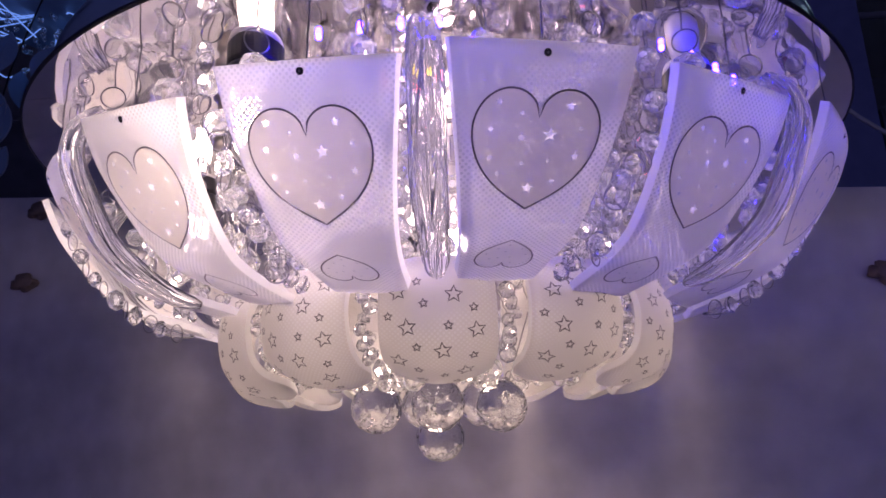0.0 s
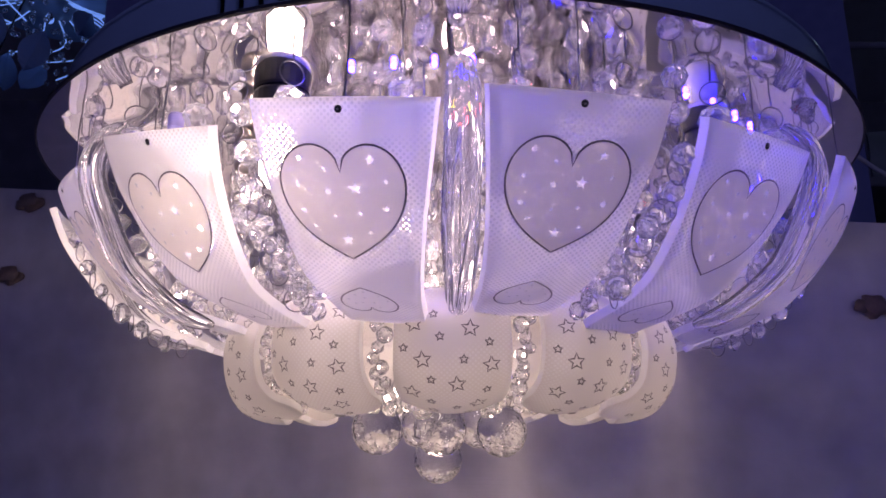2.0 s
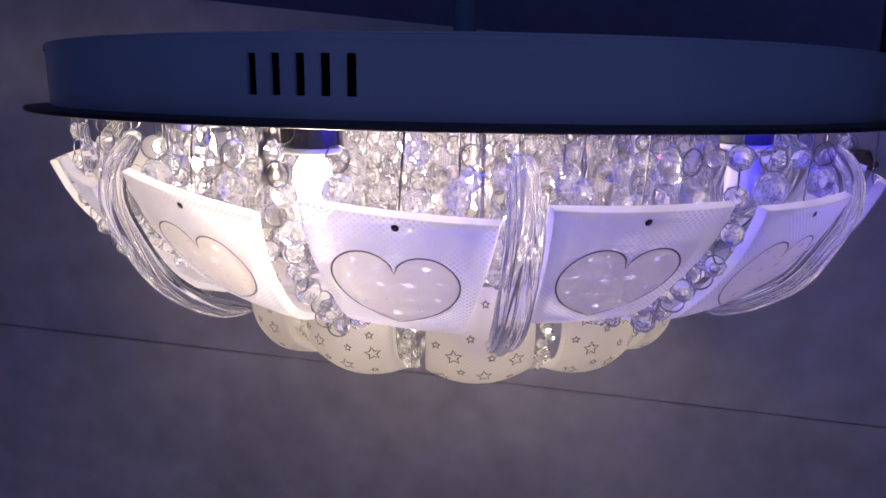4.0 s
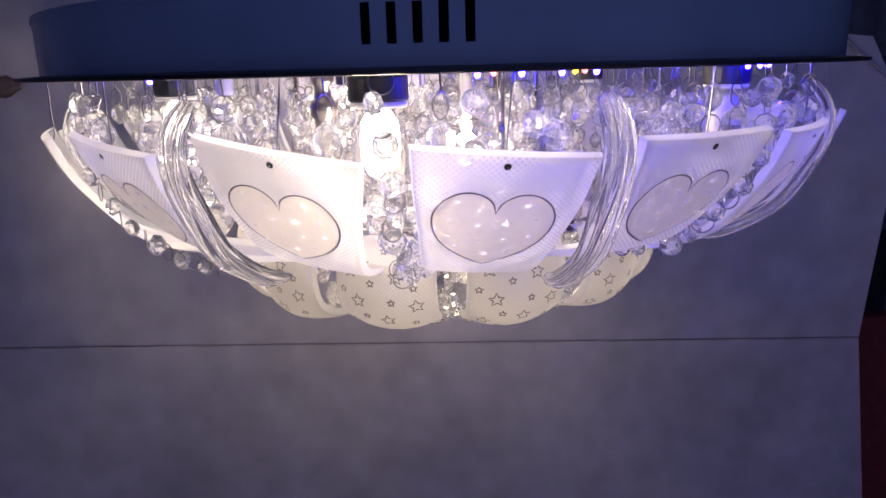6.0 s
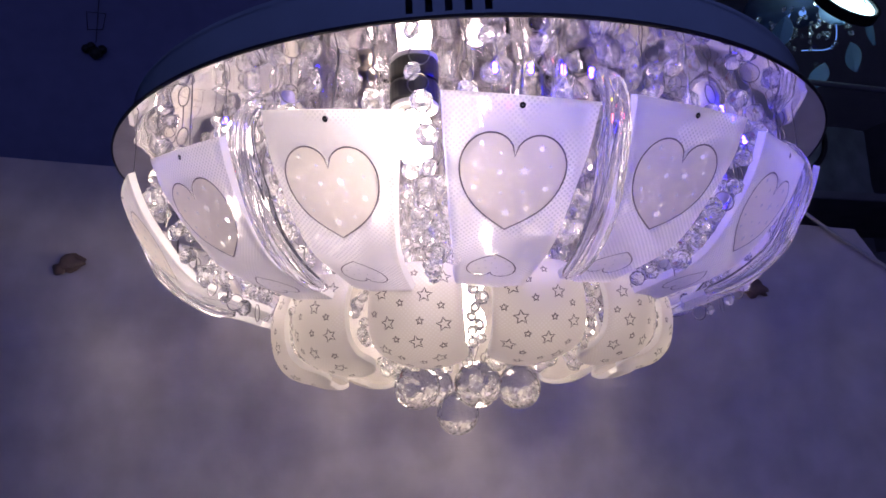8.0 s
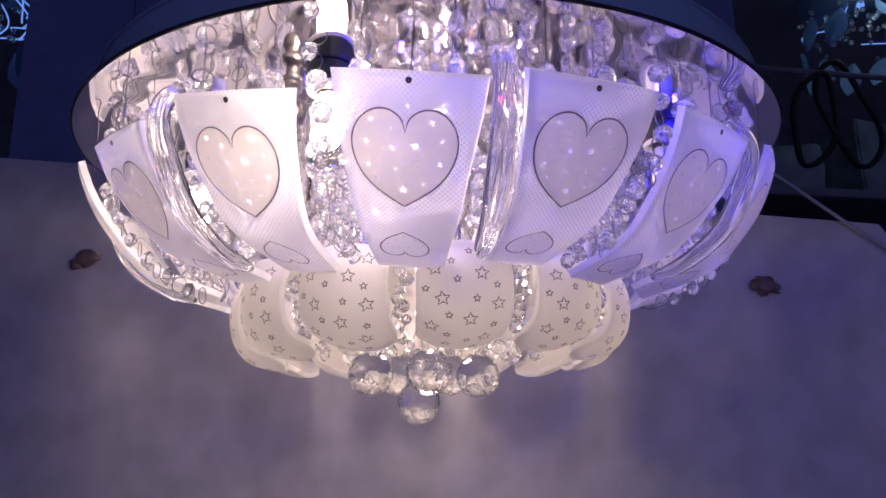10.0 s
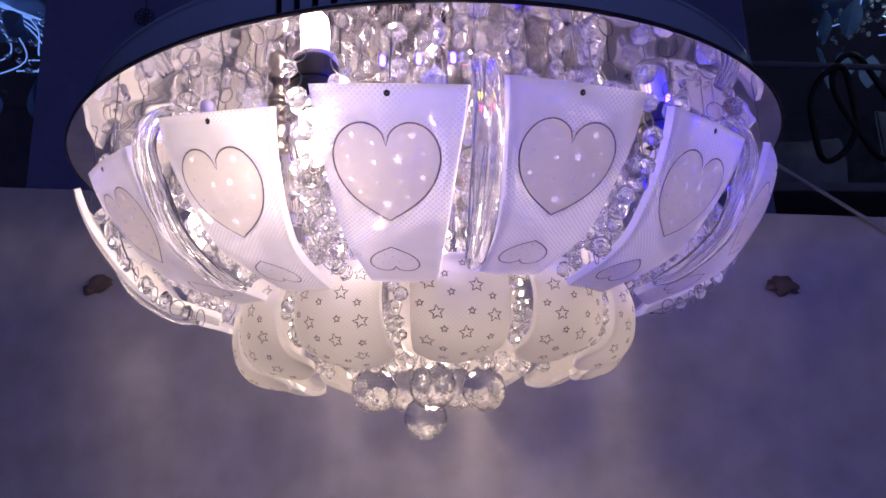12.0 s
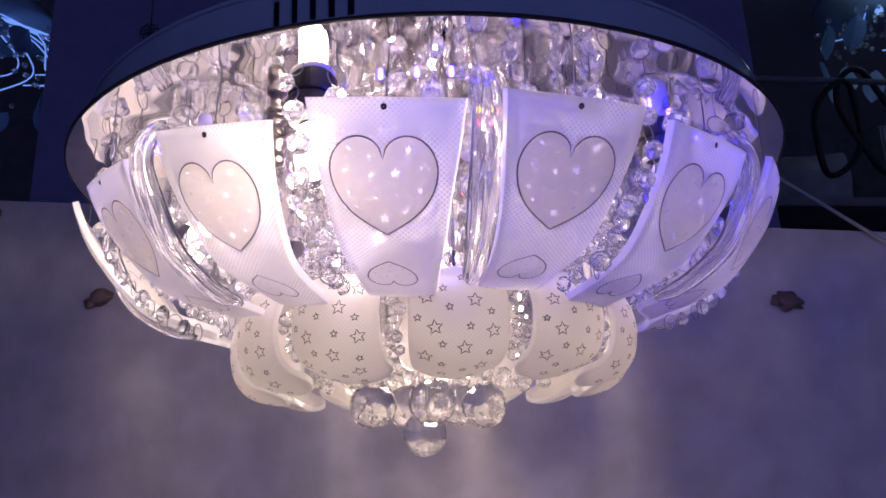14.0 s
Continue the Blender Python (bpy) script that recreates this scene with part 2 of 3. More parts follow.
COOL = glow("cool_tube", (0.14, 0.32, 1.0), 1.0)
COOLBRIGHT = glow("cool_lamp_face", (0.5, 0.8, 1.0), 4.0)


# ---- mesh helpers ----
def mesh_of(name, bm, *mats, smooth=False):
    me = bpy.data.meshes.new(name)
    bmesh.ops.recalc_face_normals(bm, faces=bm.faces)
    for f in bm.faces:
        f.smooth = smooth
    bm.to_mesh(me)
    bm.free()
    for m in mats:
        me.materials.append(m)
    return me


def put(name, me, parent, m=None, label=""):
    """An object of its own on a shared mesh, as a part of its thing."""
    ob = new(name, me)
    ob.parent = parent
    if m is not None:
        ob.matrix_basis = m
    return tagged(ob, label)


def part(name, bm, mat, parent, label="", smooth=False):
    mats = mat if isinstance(mat, (list, tuple)) else (mat,)
    return put(name, mesh_of(name, bm, *mats, smooth=smooth), parent, None, label)


def box(bm, lo, hi, m=None, bevel=0.0):
    made = bmesh.ops.create_cube(bm, size=1)
    lo, hi = Vector(lo), Vector(hi)
    t = Matrix.Translation((lo + hi) / 2) @ Matrix.Diagonal((*(hi - lo), 1))
    bmesh.ops.transform(bm, matrix=(m or Matrix()) @ t, verts=made["verts"])
    if bevel:
        edges = {e for v in made["verts"] for e in v.link_edges}
        bmesh.ops.bevel(bm, geom=list(edges), offset=bevel, segments=2, affect="EDGES")


def lathe(bm, profile, seg=48, m=None, closed=False):
    """Turn a profile of (r, z) round the z axis."""
    m = m or Matrix()
    rings = []
    for r, z in profile:
        if r < 1e-6:
            rings.append([bm.verts.new(m @ Vector((0, 0, z)))])
        else:
            rings.append([bm.verts.new(m @ Vector((r * math.cos(2 * math.pi * i / seg), r * math.sin(2 * math.pi * i / seg), z))) for i in range(seg)])
    pairs = list(zip(rings, rings[1:])) + ([(rings[-1], rings[0])] if closed else [])
    for a, b in pairs:
        for i in range(seg):
            j = (i + 1) % seg
            if len(a) == 1 and len(b) == 1:
                continue
            if len(a) == 1:
                bm.faces.new((a[0], b[i], b[j]))
            elif len(b) == 1:
                bm.faces.new((a[i], b[0], a[j]))
            else:
                bm.faces.new((a[i], b[i], b[j], a[j]))


def tube(bm, points, radius, seg=6, closed=False, radii=None):
    """A round tube along points."""
    pts = [Vector(p) for p in points]
    n = len(pts)
    rings = []
    side = None
    for i, p in enumerate(pts):
        a = pts[(i - 1) % n] if (closed or i) else p
        b = pts[(i + 1) % n] if (closed or i < n - 1) else p
        d = (b - a).normalized()
        if side is None:
            side = d.orthogonal().normalized()
        side = (side - d * side.dot(d)).normalized()
        up = d.cross(side)
        r = radii[i] if radii else radius
        rings.append([bm.verts.new(p + (side * math.cos(2 * math.pi * k / seg) + up * math.sin(2 * math.pi * k / seg)) * r) for k in range(seg)])
    for i in range(n if closed else n - 1):
        a, b = rings[i], rings[(i + 1) % n]
        for k in range(seg):
            bm.faces.new((a[k], a[(k + 1) % seg], b[(k + 1) % seg], b[k]))
    if not closed:
        bm.faces.new(rings[0][::-1])
        bm.faces.new(rings[-1])


def torus(bm, m, R=0.006, r=0.0005, seg=14, sides=4):
    tube(bm, [m @ Vector((R * math.cos(2 * math.pi * i / seg), 0, R * math.sin(2 * math.pi * i / seg))) for i in range(seg)], r, sides, closed=True)


def octagon_bead(bm, m, R=0.007, depth=0.0042):
    """A flat cut crystal: octagonal table, girdle and crown on both sides."""
    lathe(bm, [(0, depth), (R * 0.5, depth * 0.95), (R, 0.0008), (R, -0.0008), (R * 0.5, -depth * 0.95), (0, -depth)], 8, m @ pose(0, 0, 0, 90, 0, 0))


def drop_bead(bm, m, R=0.005, L=0.016):
    lathe(bm, [(0, L * 0.45), (R * 0.45, L * 0.36), (R, 0), (R * 0.62, -L * 0.3), (0, -L * 0.55)], 6, m)


def spline(points, n):
    """n + 1 points evenly along a smooth curve through the points, and its length."""
    p = [Vector(q) for q in points]
    p = [2 * p[0] - p[1]] + p + [2 * p[-1] - p[-2]]
    fine = []
    for i in range(1, len(p) - 2):
        for k in range(24):
            t = k / 24
            a, b, c, d = p[i - 1], p[i], p[i + 1], p[i + 2]
            fine.append(0.5 * (2 * b + (c - a) * t + (2 * a - 5 * b + 4 * c - d) * t * t + (3 * b - a - 3 * c + d) * t ** 3))
    fine.append(p[-2])
    acc = [0.0]
    for a, b in zip(fine, fine[1:]):
        acc.append(acc[-1] + (b - a).length)
    out, j = [], 0
    for i in range(n + 1):
        s = acc[-1] * i / n
        while j < len(acc) - 2 and acc[j + 1] < s:
            j += 1
        f = (s - acc[j]) / max(acc[j + 1] - acc[j], 1e-9)
        out.append(fine[j].lerp(fine[j + 1], f))
    return out, acc[-1]


# ---- room ----
def slab(name, lo, hi, mat, kind="structure", label="", category="", m=None, bevel=0.0):
    bm = bmesh.new()
    box(bm, lo, hi, m, bevel)
    ob = new(name, mesh_of(name, bm, mat))
    return tagged(ob, label, category, "", kind)


slab("floor", (-3, -3, -0.1), (3, 2.3, 0), FLOORMAT, label="grey floor of a dim lamp shop", category="floor")
slab("ceiling", (-3, -3, 2.75), (3, 2.3, 2.85), CEILMAT, label="pale shop ceiling in the dark", category="ceiling")
slab("wall_back", (-3, 2.2, 0), (3, 2.3, 2.75), DARKWALL, label="dark back wall of the shop", category="wall")
slab("wall_left", (-3, -3, 0), (-2.9, 2.2, 2.75), DARKWALL, label="dark side wall of the shop", category="wall")
slab("wall_right", (2.9, -3, 0), (3, 2.2, 2.75), DARKWALL, label="dark side wall of the shop", category="wall")
slab("wall_blue", (-0.615, 0.642, 0.0), (0.757, 0.72, 2.75), BLUEWALL, label="matt dark blue partition wall", category="wall")

# the grey boards behind the lamp hang a little askew
def seam_z(u):
    return 1.3135 - 0.0575 * u


def top_z(u):
    return 1.7225 - 0.0945 * u


def on_board(u, z, off=0.0):
    """A pose on the board's face: u metres along it, z height; off metres in front."""
    c = Matrix.Translation((-0.07, 0.2897, 0)) @ Matrix.Rotation(radians(-10.49), 4, "Z")
    return c @ pose(u, -off, z)


def board(name, corners, depth, mat, label, setback=0.0):
    """A board cut to corners (u, z), its face on the plane of the boards."""
    bm = bmesh.new()
    base = Matrix.Translation((-0.07, 0.2897, 0)) @ Matrix.Rotation(radians(-10.49), 4, "Z")
    front = [bm.verts.new(base @ Vector((u, setback, z))) for u, z in corners]
    back = [bm.verts.new(base @ Vector((u, setback + depth, z))) for u, z in corners]
    bm.faces.new(front)
    bm.faces.new(back[::-1])
    for k in range(len(corners)):
        n = (k + 1) % len(corners)
        bm.faces.new((front[k], back[k], back[n], front[n]))
    bmesh.ops.bevel(bm, geom=[e for e in bm.edges if e.verts[0] in front and e.verts[1] in front], offset=0.0012, segments=2, affect="EDGES")
    return tagged(new(name, mesh_of(name, bm, mat)), label, "board", "", "structure")


board("wall_board_upper", [(-1.1, seam_z(-1.1) + 0.0008), (0.704, seam_z(0.704) + 0.0008), (0.716, 1.46), (0.705, 1.60), (0.668, top_z(0.668)), (-1.1, top_z(-1.1))], 0.02, BOARD, "grey painted board behind the lamp")
board("wall_board_lower", [(-1.1, 0.2), (0.85, 0.2), (0.744, 1.02), (0.704, seam_z(0.704) - 0.0008), (-1.1, seam_z(-1.1) - 0.0008)], 0.02, BOARD, "grey painted lower board with a fine seam")
board("wall_red", [(0.66, 0.2), (1.6, 0.2), (1.6, 1.28), (0.66, 1.28)], 0.02, RED, "dark red cloth panel beside the board", 0.05)


def wall_peg(u, z, turn):
    """A small brown lump stuck on the board."""
    bm = bmesh.new()
    made = bmesh.ops.create_icosphere(bm, subdivisions=3, radius=0.011)
    for v in made["verts"]:
        k = 1 + 0.7 * noise.noise(v.co * 120 + Vector((u * 9, z, 0)))
        v.co = Vector((v.co.x * 1.45 * k, v.co.y * 0.6, v.co.z * 0.95 * k))
    box(bm, (-0.019, -0.004, -0.01), (-0.008, 0.003, 0.002), None, 0.001)
    ob = new("wall_peg", mesh_of("wall_peg", bm, PEG, smooth=True))
    ob.matrix_basis = on_board(u, z, 0.006) @ pose(0, 0, 0, 0, turn, 0)
    return tagged(ob, "small brown lump stuck on the grey board", "peg", "pegs on the board")


wall_peg(-0.312, 1.628, -15)
wall_peg(0.518, 1.583, 20)
wall_peg(-0.49, 1.651, 5)
wall_peg(-0.475, 1.748, 0)


def power_cord():
    bm = bmesh.new()
    pts = [on_board(0.3, 1.93, 0.0), on_board(0.42, 1.82, 0.012), on_board(0.535, 1.731, 0.006), on_board(0.64, 1.648, 0.005), on_board(0.734, 1.572, 0.006), on_board(0.84, 1.4, 0.0), on_board(0.9, 1.1, 0.0)]
    pts[0] = Matrix.Translation((0.3, 0.63, 2.05))
    curve, _ = spline([p.translation for p in pts], 50)
    tube(bm, curve, 0.0024, 8)
    ob = new("power_cord", mesh_of("power_cord", bm, CORD, smooth=True))
    tagged(ob, "thin white power cord hanging across the board", "cord")


power_cord()


# ---- the ceiling lamp ----
lamp = tagged(new("ceiling_lamp"), "round crystal ceiling lamp with frosted heart petals, lit", "ceiling lamp")
lamp.location = (0, 0, 0)

BOX_R, LIP_R, BOX_TOP = 0.257, 0.2695, 1.668

# box side with five vent slots
bm = bmesh.new()
cuts = set(range(0, 360, 4))
slots = [-112.9 + 2.16 * i for i in range(5)]
for a in slots:
    cuts |= {(a - 0.42) % 360, (a + 0.42) % 360}
cuts = sorted(c for c in cuts if not any(abs((c - a + 180) % 360 - 180) < 0.4 for a in slots))
levels = [MIRROR_Z + 0.002, 1.6457, 1.6605, BOX_TOP]
inner = []
for R in (BOX_R, BOX_R - 0.0015):
    grid = [[bm.verts.new((R * math.cos(radians(a)), R * math.sin(radians(a)), z)) for a in cuts] for z in levels]
    for i in range(3):
        for k in range(len(cuts)):
            a, b = cuts[k], cuts[(k + 1) % len(cuts)]
            mid = a + ((b - a) % 360) / 2
            if i == 1 and any(abs((mid - s + 180) % 360 - 180) < 0.3 for s in slots):
                continue
            k2 = (k + 1) % len(cuts)
            bm.faces.new((grid[i][k], grid[i][k2], grid[i + 1][k2], grid[i + 1][k]))
part("box_side", bm, BOXSTEEL, lamp, "glossy slate blue enamel side with five vent slots", smooth=True)
bm = bmesh.new()
lathe(bm, [(0, BOX_TOP), (BOX_R - 0.003, BOX_TOP), (BOX_R + 0.0006, BOX_TOP - 0.001), (BOX_R + 0.0006, BOX_TOP - 0.003)], 96)
part("box_top", bm, BOXSTEEL, lamp)
bm = bmesh.new()
lathe(bm, [(0, MIRROR_Z), (LIP_R - 0.001, MIRROR_Z)], 128)
part("mirror_plate", bm, MIRROR, lamp, "mirror-polished steel plate")
bm = bmesh.new()
lathe(bm, [(LIP_R - 0.0012, MIRROR_Z - 0.0004), (LIP_R, MIRROR_Z), (LIP_R, MIRROR_Z + 0.0015), (BOX_R, MIRROR_Z + 0.0025)], 128)
part("rim", bm, RIM, lamp, "thin dark rolled rim")
bm = bmesh.new()
tube(bm, [(0, 0, BOX_TOP - 0.002), (0, 0, 2.752)], 0.008, 12)
part("suspension_rod", bm, BOXSTEEL, lamp, smooth=True)
for k in range(3):
    bm = bmesh.new()
    a = radians(30 + 120 * k)
    tube(bm, [(0.118 * math.cos(a), 0.118 * math.sin(a), MIRROR_Z + 0.001), (0.118 * math.cos(a), 0.118 * math.sin(a), 1.545)], 0.0022, 10)
    part("hanger_rod", bm, MIRROR, lamp, smooth=True)
bm = bmesh.new()
lathe(bm, [(0, 1.546), (0.139, 1.546), (0.141, 1.544), (0.141, 1.540), (0.139, 1.538), (0, 1.538)], 64)
part("petal_plate", bm, MIRROR, lamp, "small mirror-polished lower plate")


# frosted petals
class Sheet:
    """A bent glass sheet: profile of (r, z), half widths along it, sideways bow."""

    def __init__(self, profile, widths, bow, top=0.0):
        self.n, self.top = 60, top
        pts, self.length = spline([(r, 0, z) for r, z in profile], self.n)
        self.pts, self.widths, self.bow = pts, widths, bow

    def half(self, l):
        f = min(max(l / self.length, 0), 1) * (len(self.widths) - 1)
        i = min(int(f), len(self.widths) - 2)
        return self.widths[i] + (self.widths[i + 1] - self.widths[i]) * (f - i)

    def at(self, q, l, off=0.0):
        """The point q metres sideways, l metres down the sheet, off metres out of its face."""
        f = min(max(l / self.length, 0), 1) * self.n
        i = min(int(f), self.n - 1)
        p = self.pts[i].lerp(self.pts[i + 1], f - i)
        d = (self.pts[i + 1] - self.pts[i]).normalized()
        nrm = Vector((-d.z, 0, d.x))
        if nrm.x < 0:
            nrm = -nrm
        slope = q / self.bow
        nrm2 = (nrm + Vector((0, slope, 0))).normalized()
        return p - nrm * (q * q / (2 * self.bow)) + Vector((0, q, 0)) + nrm2 * off

    def build(self, thick, rows=22, cols=10, corner=0.0):
        bm = bmesh.new()
        uv = bm.loops.layers.uv.new("sheet")
        where = {}
        layers = []
        for off in (0.0, -thick):
            g = []
            for i in range(rows + 1):
                l = self.top + (self.length - self.top) * i / rows
                w = self.half(l)
                if off == 0.0:
                    # the ground edge slopes back from the front face
                    w -= 0.0014
                    l = min(max(l, self.top + 0.0011), self.length - 0.0006)
                if corner and l > self.length - corner:
                    t = (l - self.length + corner) / corner
                    w -= corner * (1 - math.sqrt(max(0, 1 - t * t))) * 0.9
                row = []
                for k in range(cols + 1):
                    q = w * (2 * k / cols - 1)
                    v = bm.verts.new(self.at(q, l, off))
                    where[v] = (q, l)
                    row.append(v)
                g.append(row)
            layers.append(g)
        a, b = layers
        for i in range(rows):
            for k in range(cols):
                bm.faces.new((a[i][k], a[i][k + 1], a[i + 1][k + 1], a[i + 1][k]))
                bm.faces.new((b[i][k], b[i + 1][k], b[i + 1][k + 1], b[i][k + 1])).material_index = 2
        rim = [(i, 0) for i in range(rows)] + [(rows, k) for k in range(cols)] + [(i, cols) for i in range(rows, 0, -1)] + [(0, k) for k in range(cols, 0, -1)]
        for (i, k), (i2, k2) in zip(rim, rim[1:] + rim[:1]):
            f = bm.faces.new((a[i][k], a[i2][k2], b[i2][k2], b[i][k]))
            f.material_index = 1
        for f in bm.faces:
            for lp in f.loops:
                lp[uv].uv = where[lp.vert]
        return bm

    def ribbon(self, bm, loop, width, off=0.0003):
        """A thin printed line round a closed loop of (q, l)."""
        n = len(loop)
        ring = []
        for i, (q, l) in enumerate(loop):
            q0, l0 = loop[i - 1]
            q1, l1 = loop[(i + 1) % n]
            d = Vector((q1 - q0, l1 - l0)).normalized()
            s = Vector((-d.y, d.x)) * width / 2
            ring.append([bm.verts.new(self.at(q + s.x, l + s.y, off)), bm.verts.new(self.at(q - s.x, l - s.y, off))])
        for i in range(n):
            a, b = ring[i], ring[(i + 1) % n]
            bm.faces.new((a[0], b[0], b[1], a[1]))

    def star_loop(self, q, l, R, turn):
        out = []
        for i in range(10):
            r = R if i % 2 == 0 else R * 0.45
            a = turn + math.pi * i / 5
            out.append((q + r * math.sin(a), l - r * math.cos(a)))
        return out


def heart(q0, l0, width, height, flip=1, n=28):
    """A heart's outline about its widest place l0: two lobes and a notch on one side, the tip on the other."""
    half = []
    for i in range(n + 1):
        u = math.sin(math.pi / 2 * i / n)
        k = 0.0058 + 0.0112 * math.sqrt(max(0, 1 - ((0.45 - u) / 0.45) ** 2)) if u < 0.45 else 0.017 * math.sqrt(max(0, 1 - ((u - 0.45) / 0.55) ** 2))
        half.append((u, -k))
    for i in range(1, n + 1):
        u = math.cos(math.pi / 2 * i / n)
        half.append((u, 0.0347 - 0.0175 * u - 0.0172 * (1 - math.sqrt(max(0, 1 - u ** 4)))))
    loop = half + [(-u, y) for u, y in half[-2:0:-1]]
    return [(q0 + u * width, l0 + flip * y * height / 0.0517) for u, y in loop]


PETAL = Sheet([(0.2525, 1.609), (0.250, 1.600), (0.2384, 1.5778), (0.2132, 1.5485), (0.1925, 1.5359), (0.1518, 1.5241)], [0.0403, 0.0370, 0.0324, 0.0285, 0.0243, 0.0212], 0.27, top=0.0037)
petal_mesh = mesh_of("petal", PETAL.build(0.004, rows=26, corner=0.0025), FROST, EDGE, BACK, smooth=True)
for poly in petal_mesh.polygons:
    poly.use_smooth = poly.material_index != 1
bm = bmesh.new()
PETAL.ribbon(bm, heart(*HEART[:1], HEART[2], HEART[1], 0.0517), 0.0008)
PETAL.ribbon(bm, heart(*HEART[:1], HEART[2], HEART[1], 0.0517), 0.0007, -0.0043)
heart_mesh = mesh_of("heart_outline", bm, PRINT)
bm = bmesh.new()
PETAL.ribbon(bm, heart(-0.0022, 0.1130, 0.0136, 0.0275, flip=-1), 0.0008)
small_heart_mesh = mesh_of("small_heart_outline", bm, PRINT)
bm = bmesh.new()
made = [bm.verts.new(PETAL.at(0.0016 * math.sin(2 * math.pi * i / 12), 0.0093 + 0.0016 * math.cos(2 * math.pi * i / 12), 0.0003)) for i in range(12)]
bm.faces.new(made)
hole_mesh = mesh_of("hole", bm, RUBBER)
bm = bmesh.new()
top = PETAL.at(0, 0.0093, 0.001)
tube(bm, [top + Vector(v) for v in ((0, 0, 0), (-0.005, 0, 0.001), (-0.0065, 0, 0.006), (-0.006, 0, 0.018), (-0.006, 0, MIRROR_Z - top.z + 0.001))], 0.0004, 5)
hook_mesh = mesh_of("hook", bm, WIRE)

# how each petal hangs: turn round the lamp, lean, out, up, pitch
HANG = {0: (0.25, -4.5, 0.002, -0.0016, 2.5), 1: (-0.28, -0.2, 0.002, 0.0009, 3.2), 15: (0.5, -8.9, 0.0, 0.0, 1.3), 2: (-0.8, 0.3, 0.0012, -0.0022, 1.1), 14: (-0.37, -5.2, 0.0027, 0.0, 1.9)}
rng = random.Random(11)
for i in range(16):
    turn, lean, out, up, pitch = HANG.get(i, (0.0, -2 + rng.uniform(-2.5, 2.5), 0.010, 0.0, -1.5))
    petal = put("petal", petal_mesh, lamp, pose(0, 0, 0, 0, 0, -101.25 + 22.5 * i + turn) @ Matrix.Translation((0.25 + out, 0, 1.6 + up)) @ pose(0, 0, 0, 0, pitch, 0) @ pose(0, 0, 0, lean, 0, 0) @ Matrix.Translation((-0.25, 0, -1.6)))
    put("heart_outline", heart_mesh, petal)
    put("small_heart_outline", small_heart_mesh, petal)
    put("hole", hole_mesh, petal)
    put("hook", hook_mesh, petal)

# ribbed clear glass arms in every other gap
curve, _ = spline([(0.242, 0, 1.627), (0.2525, 0, 1.613), (0.2545, 0, 1.595), (0.246, 0, 1.573), (0.2335, 0, 1.5515), (0.2165, 0, 1.537), (0.199, 0, 1.5275), (0.183, 0, 1.5235)], 30)
bm = bmesh.new()
SEG = 66
rings = []
for i, p in enumerate(curve):
    d = (curve[min(i + 1, 30)] - curve[max(i - 1, 0)]).normalized()
    nrm = Vector((-d.z, 0, d.x))
    f = i / 30
    R = 0.0050 * (0.8 + 0.4 * math.sin(math.pi * min(1, f * 0.9 + 0.1)))
    if i in (0, 1, 28, 29, 30):
        R *= {0: 0.7, 1: 0.9, 28: 0.93, 29: 0.78, 30: 0.45}[i]
    ring = []
    for k in range(SEG):
        a = 2 * math.pi * k / SEG
        rr = R * (1.0 + 0.19 * math.cos(7 * a + f * 7.0) + 0.04 * math.sin(3 * a - f * 11.0))
        ring.append(bm.verts.new(p + nrm * (rr * 0.9 * math.cos(a) - 0.0046) + Vector((0, 1.15 * rr * math.sin(a), 0))))
    rings.append(ring)
for a, b in zip(rings, rings[1:]):
    for k in range(SEG):
        bm.faces.new((a[k], a[(k + 1) % SEG], b[(k + 1) % SEG], b[k]))
bm.faces.new(rings[0])
bm.faces.new(rings[-1][::-1])
arm_mesh = mesh_of("glass_arm", bm, GLASS, smooth=True)
for i in range(8):
    arm = put("glass_arm", arm_mesh, lamp, pose(0, 0, 0, 0, 0, -90 + 45 * i), "curved ribbed clear glass arm")
    arm.visible_shadow = False

# inner petals with printed stars
INNER = Sheet([(0.1473, 1.5465), (0.1548, 1.530), (0.1563, 1.5153), (0.1523, 1.4987), (0.1413, 1.4875), (0.1243, 1.4826), (0.1123, 1.4819)], [0.0300, 0.0312, 0.0315, 0.0315, 0.0308, 0.029, 0.026], 0.052)
inner_mesh = mesh_of("star_petal", INNER.build(0.0035, rows=24, cols=12, corner=0.012), FROST_LOW, EDGE, BACK, smooth=True)
for poly in inner_mesh.polygons:
    poly.use_smooth = poly.material_index != 1
STARS = [(-0.0096, 0.0169, 2), (-0.0193, 0.0215, 4), (0.0086, 0.0246, 4), (-0.0064, 0.0287, 2), (-0.0246, 0.0344, 2), (0.0182, 0.0313, 2), (-0.0150, 0.0405, 4), (0.0054, 0.0400, 2), (0.0193, 0.0431, 4), (-0.0107, 0.0508, 2), (0.0021, 0.0528, 4), (0.0171, 0.0580, 2), (-0.0203, 0.0610, 4), (-0.0107, 0.0660, 2), (0.0128, 0.0690, 4), (0.0021, 0.0710, 2), (-0.0096, 0.0790, 3), (0.0080, 0.0830, 2), (0.0015, 0.0100, 2), (0.0190, 0.0120, 4)]
rng = random.Random(7)
bm = bmesh.new()
for q, l, size in STARS:
    INNER.ribbon(bm, INNER.star_loop(q, l, {2: 0.0023, 3: 0.0032, 4: 0.0045}[size], rng.uniform(-0.12, 0.12)), 0.0008)
print_mesh = mesh_of("star_print", bm, PRINT)
